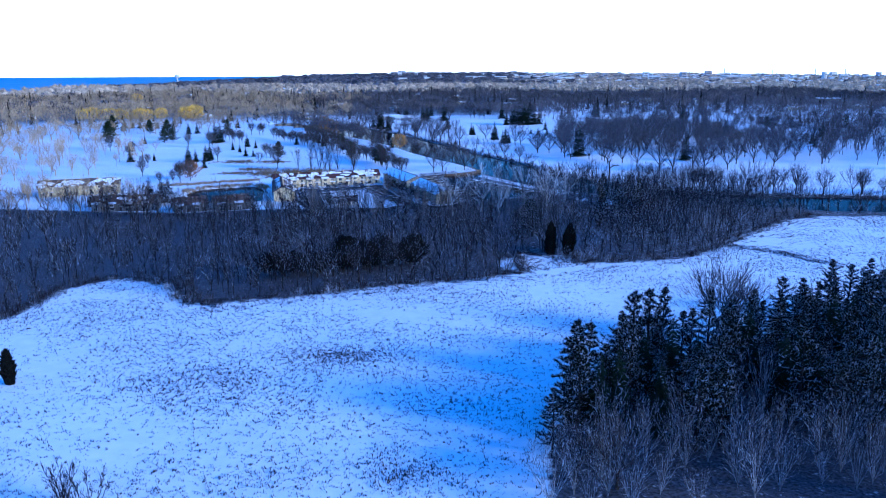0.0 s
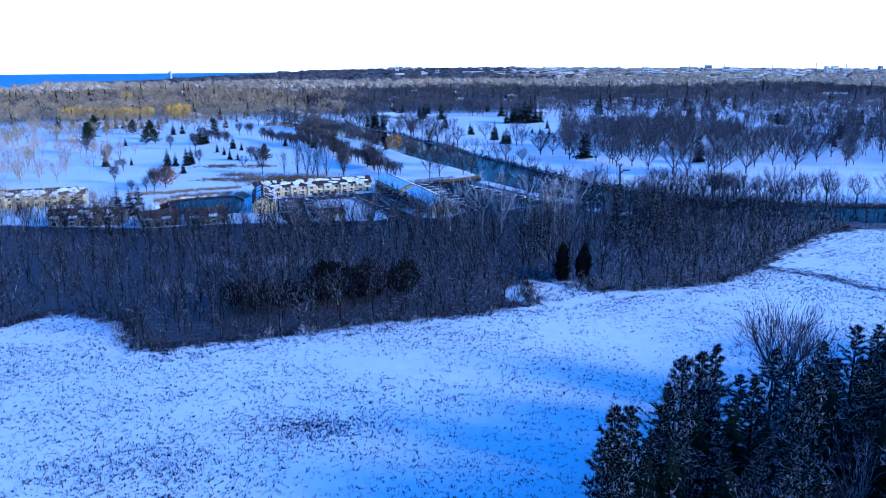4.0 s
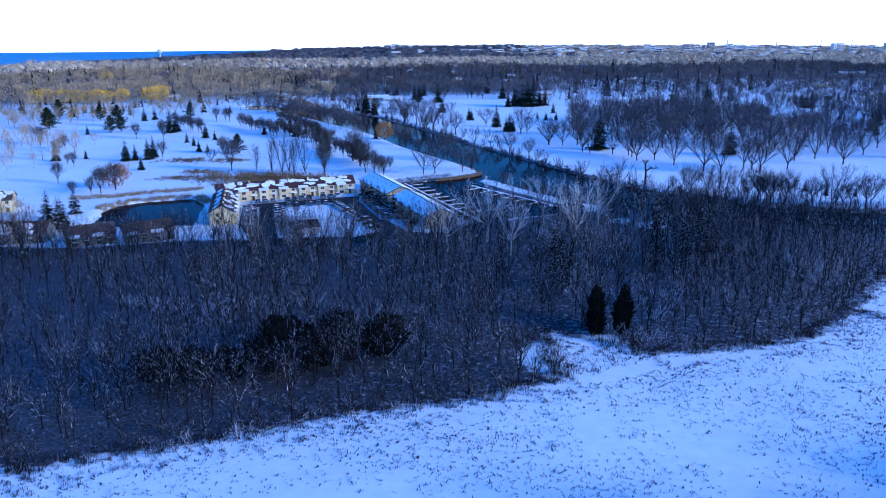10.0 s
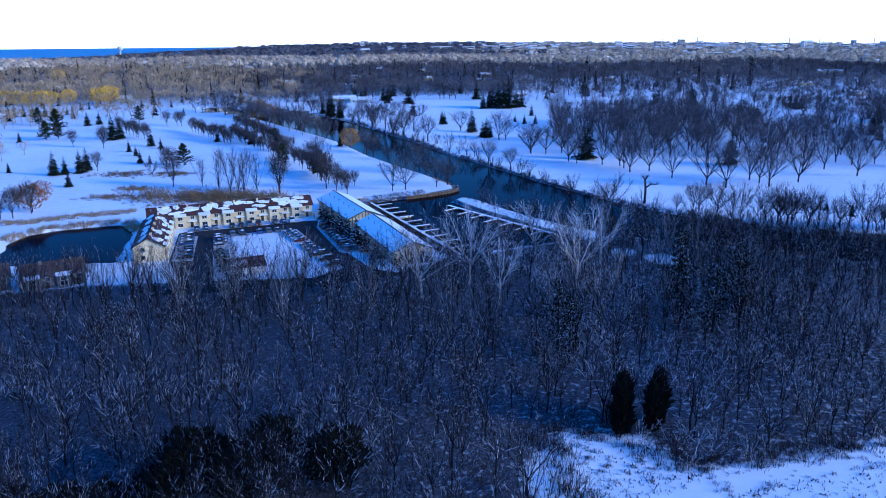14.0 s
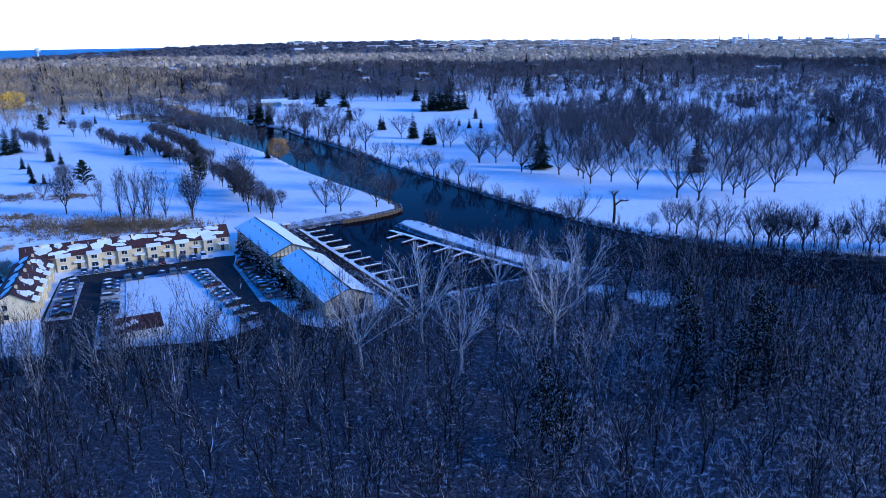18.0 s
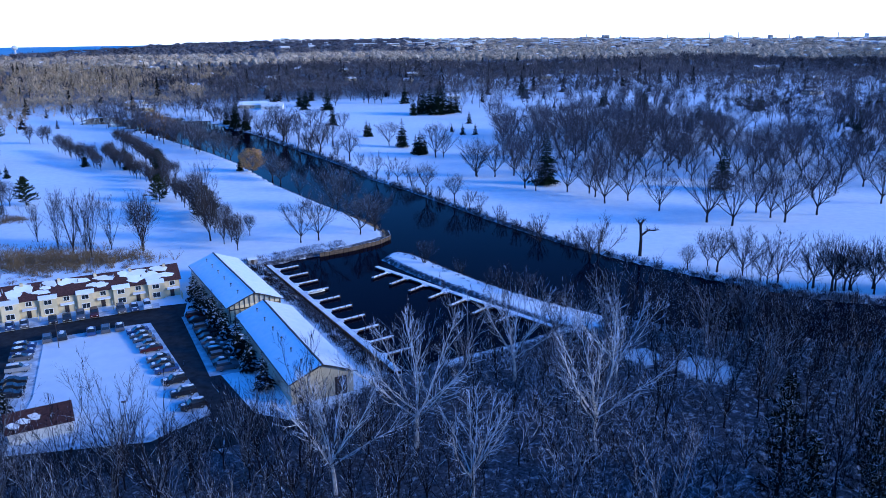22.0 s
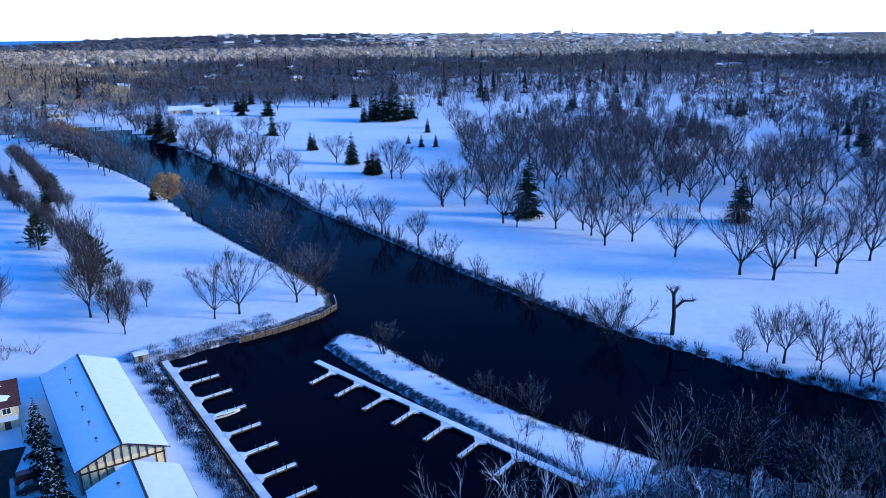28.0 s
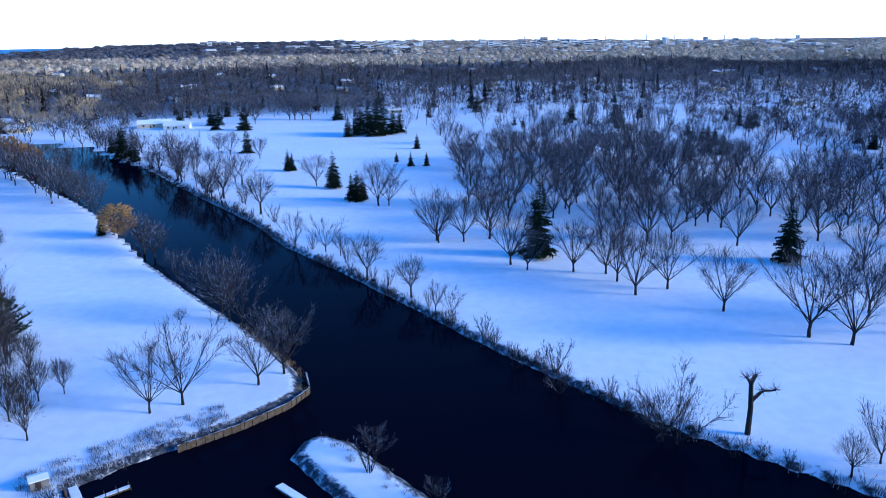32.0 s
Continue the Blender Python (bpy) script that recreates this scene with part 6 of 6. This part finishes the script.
def far_wood(name, r0, r1, step, size, high, src, mat, keep, label, side=None, second=None):
    """Scattered far trees; those on the given side of the view take the second, sun-tinted material."""
    xs, ys = far_spots(r0, r1, step, keep)
    rg = np.random.RandomState(int(r1))
    s = rg.uniform(0.55, 1.4, xs.size) * size
    z = s / size * rg.uniform(0.8, 1.1, xs.size) * high
    patch = 0.78 + 0.28 * np.sin(xs * 0.011 + 1) * np.sin(ys * 0.009)
    poses = list(zip(xs, ys, gz(xs, ys), s, z * patch, rg.uniform(0, 6.28, xs.size)))
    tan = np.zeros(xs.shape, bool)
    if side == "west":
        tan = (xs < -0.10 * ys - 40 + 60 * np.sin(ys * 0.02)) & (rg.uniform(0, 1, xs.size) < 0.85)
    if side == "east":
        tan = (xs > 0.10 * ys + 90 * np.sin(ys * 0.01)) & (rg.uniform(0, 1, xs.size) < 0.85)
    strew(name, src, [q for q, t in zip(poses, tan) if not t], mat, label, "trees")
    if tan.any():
        strew(name, src, [q for q, t in zip(poses, tan) if t], second, label.replace("leafless", "sun-tinted tan leafless"), "trees")


NEAR_CLUMP = merged([bare_tree_meshes("far", 15.0, k, BARK, TWIG, 1, 2, 0.08, True, shell=150, hazy=1.2) for k in ("maple", "oak", "tall", "round")])
NEAR_CLUMP = [(v / 15.0, t) for v, t in NEAR_CLUMP]
MID_CLUMP = [(v / 15.0, t) for v, t in merged([bare_tree_meshes("far", 15.0, k, BARK, TWIG, 0, 1, 0.11, True, shell=130, hazy=1.2) for k in ("maple", "oak", "round", "tall")])]
CLUMP, CLUMP_FAR, DARK_CLUMP = crown_source(58, 0.024, 0.18, False), crown_source(18, 0.035, 0.18), cone_source(40, 0.16)
far_wood("far_wood", 280, 780, 12.5, 17.0, 17.0, MID_CLUMP, TWIG, 0.62, "leafless woods beyond the river", "west", SUNLIT_TWIG)
far_wood("far_wood", 780, 1700, 13.5, 16.0, 17.0, CLUMP, FARWOOD, 0.78, "leafless woods in the distance", "west", SUNLIT_TWIG)
far_wood("far_wood", 1700, 2500, 22.0, 22.0, 15.0, CLUMP_FAR, FARWOOD_SUNLIT, 0.9, "leafless woods in the distance, painted pale with sun")
far_wood("far_wood", 2500, 3100, 28.0, 30.0, 15.0, CLUMP_FAR, FARWOOD_DARK, 0.9, "leafless woods near the horizon", "east", FARWOOD_SUNLIT)
far_wood("far_wood", 3100, 4900, 46.0, 55.0, 15.0, CLUMP_FAR, FARWOOD_DARK, 0.92, "leafless woods on the horizon", "east", FARWOOD_SUNLIT)
far_wood("far_evergreens", 480, 1800, 36.0, 8.0, 19.0, DARK_CLUMP, CEDAR, 0.5, "scattered dark evergreens in the distant woods")
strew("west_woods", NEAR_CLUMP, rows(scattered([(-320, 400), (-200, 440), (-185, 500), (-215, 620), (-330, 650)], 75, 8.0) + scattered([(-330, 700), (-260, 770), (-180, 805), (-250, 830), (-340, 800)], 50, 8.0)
      + scattered([(-240, 330), (-160, 345), (-120, 350), (-150, 395), (-220, 400)], 40, 7.0), 9.0, 15.0), SUNLIT_TWIG, "bare brownish trees, sun-tinted, at the edge of the golf course", "trees")
strew("east_hedge", NEAR_CLUMP, rows(scattered([(417, 844), (339, 691), (278, 577), (246, 515), (330, 500), (420, 600), (520, 800)], 110, 7.0) + along([(417, 844), (339, 691), (278, 577), (244, 512)], 60, (0.0, 6.0)), 10.0, 17.0), TWIG,
      "dense dark row of bare trees closing the golf course", "trees")
strew("scrub_patch", MID_CLUMP, rows(scattered([(330, 900), (420, 850), (345, 715), (290, 780)], 110, 6.0), 7.0, 11.0), BROWN_TWIG, "dark scrub behind the maple grove", "bushes")
plant_all("spruce_tree", SPRUCE, [(195, 984, 1.3), (264, 866, 1.5), (266, 862, 1.2), (243, 894, 1.1), (301, 899, .9), (278, 789, .9), (274, 760, .9), (270, 745, .8), (280, 762, .8), (337, 824, 1.1), (333, 807, 1.1), (342, 815, 1.2), (409, 802, 1.3), (433, 814, 1.2), (454, 828, 1.2)],
          "dark spruce in a cluster behind the maple grove", group="grove conifers", low=0.95, high=1.05)
plant_all("spruce_tree", SPRUCE, [(300, 640, 1.1), (320, 668, 1.2), (345, 710, 1.2), (352, 730, 1.0), (290, 615, .8)], "dark conifer in the closing row", group="row conifers")
strew("upstream_trees", NEAR_CLUMP, rows(along(FAR_BANK[0:6], 46, (2.0, 26.0)) + along(POINT[0:5], 40, (-16.0, -1.0)), 11.0, 17.0), TWIG, "bare trees crowding the upstream banks", "trees")
strew("west_wood", NEAR_CLUMP, rows(scattered(WOOD, 230, 6.0, 2.0, (-310, 100, -128, 395)), 8.0, 13.0), DARK_FROST, "bare snow-dusted wood on the west side", "trees")
strew("far_golf_trees", MID_CLUMP, rows(scattered([(110, 800), (60, 990), (190, 955), (330, 955), (350, 880), (300, 800), (240, 770)], 45, 10.0), 13.0, 18.0), TWIG, "bare trees beyond the maple grove", "trees")
strew("golf_trees", NEAR_CLUMP, rows(scattered([(150, 770), (180, 880), (320, 940), (340, 880), (290, 800), (290, 640), (230, 730)], 70, 8.0) + along([(-105, 1000), (-60, 1022), (0, 1000), (60, 1005), (130, 985)], 40, (0.0, 14.0), True), 11.0, 17.0),
      TWIG, "scattered bare trees on the far golf course", "trees")

def house(x, y, turn, L, D, label):
    b = gabled("house", label, pose(x, y, -0.1, 0, 0, turn), L, D, 3.2, 5.6, random.choice((SIDING_PALE, TAN_METAL, SIDING)), ROOF_SNOW, 0.4, "house")
    for k in range(3):
        part("window", Shape().box(L * (0.15 + 0.3 * k), L * (0.15 + 0.3 * k) + 1.4, -0.05, -0.003, 1.0, 2.3), GLASS_DARK, b)
    part("door", Shape().box(L * 0.36, L * 0.36 + 1.0, -0.05, -0.003, 0, 2.0), DARK_TRIM, b)
    part("chimney", Shape().box(L * 0.7, L * 0.7 + 0.8, D * 0.45, D * 0.45 + 0.8, 4.6, 6.6), CITY_WALL, b)


for x, y, L in ((-72, 950, 24), (-52, 934, 18), (-182, 1000, 18), (-160, 950, 14), (-300, 990, 14), (120, 990, 14)):
    house(x, y, rnd(-20, 20), L, 11, "low house with a snow-covered roof among trees")
n = 0
while n < 64:
    a, d = rnd(-0.58, 0.62), rnd(900, 2300)
    x, y = 20 + math.sin(a) * d, 100 + math.cos(a) * d
    if all(signed(p, np.array([x]), np.array([y]))[0] > 20 for p in CLEAR):
        house(x, y, rnd(-40, 40), rnd(12, 20), rnd(8, 11), "distant house with a snow-covered roof among bare trees")
        n += 1


def tower_block(x, y, w, d, h, mat, label, name="office_building"):
    t = thing(name, label, "building", pose(x, y, float(gz(x, y)) - 0.5, 0, 0, rnd(-15, 15)))
    part("wall", Shape().box(-w / 2, w / 2, -d / 2, d / 2, 0, h), mat, t)
    part("roof", Shape().box(-w / 2 - 0.5, w / 2 + 0.5, -d / 2 - 0.5, d / 2 + 0.5, h, h + 1.2), ROOF_SNOW, t)
    for z in np.arange(4, h - 3, 6.5):
        part("window_band", Shape().box(-w / 2 + 2, w / 2 - 2, -d / 2 - 0.15, -d / 2 - 0.01, z, z + 2.6), GLASS_DARK, t)


for k, (x, h) in enumerate(((-260, 20), (-215, 23), (-170, 20))):
    tower_block(x, 4300, 34, 20, h, CITY_WALL, "pale apartment tower on the horizon", "apartment_tower")
for k in range(190):
    a = rnd(0.05, 0.62) if k > 12 else rnd(-0.1, 0.1)
    d = rnd(3000, 4700)
    x, y = math.sin(a) * d, math.cos(a) * d + 100
    tower_block(x, y, rnd(9, 34), rnd(10, 22), rnd(10, 16) if k % 9 else rnd(18, 32), random.choice((CITY_WALL, SIDING_PALE, TRIM)), "distant town building with a snowy roof")
for k in range(90):
    a, d = rnd(0.12, 0.64), rnd(2300, 3500)
    x, y = math.sin(a) * d, math.cos(a) * d + 100
    tower_block(x, y, rnd(8, 22), rnd(8, 14), rnd(7, 12), random.choice((SIDING_PALE, TRIM, TAN_METAL)), "low pale building among far trees", "town_house")
for k in range(7):
    a = 0.30 + 0.045 * k + rnd(-.01, .01)
    x, y, hh = math.sin(a) * 4500, math.cos(a) * 4500, rnd(32, 50)
    t = thing("smokestack", "tall thin smokestack on the horizon", "chimney", pose(x, y, float(gz(x, y)) - 0.5))
    part("shaft", Shape().tube((0, 0, 0), (0, 0, hh), 2.6, 1.7, 8, True), CITY_WALL, t)
wt = thing("water_tower", "white water tower on the lake shore", "water tower", pose(-900, 2700, 0))
part("stem", Shape().tube((0, 0, 0), (0, 0, 26), 3, 2.2, 8), TRIM, wt)
tank = Shape()
for k in range(6):
    a0, a1 = math.pi * k / 6, math.pi * (k + 1) / 6
    tank.tube((0, 0, 31 - 7 * math.cos(a0)), (0, 0, 31 - 7 * math.cos(a1)), max(0.1, 9 * math.sin(a0)), max(0.1, 9 * math.sin(a1)), 10)
part("tank", tank, TRIM, wt)
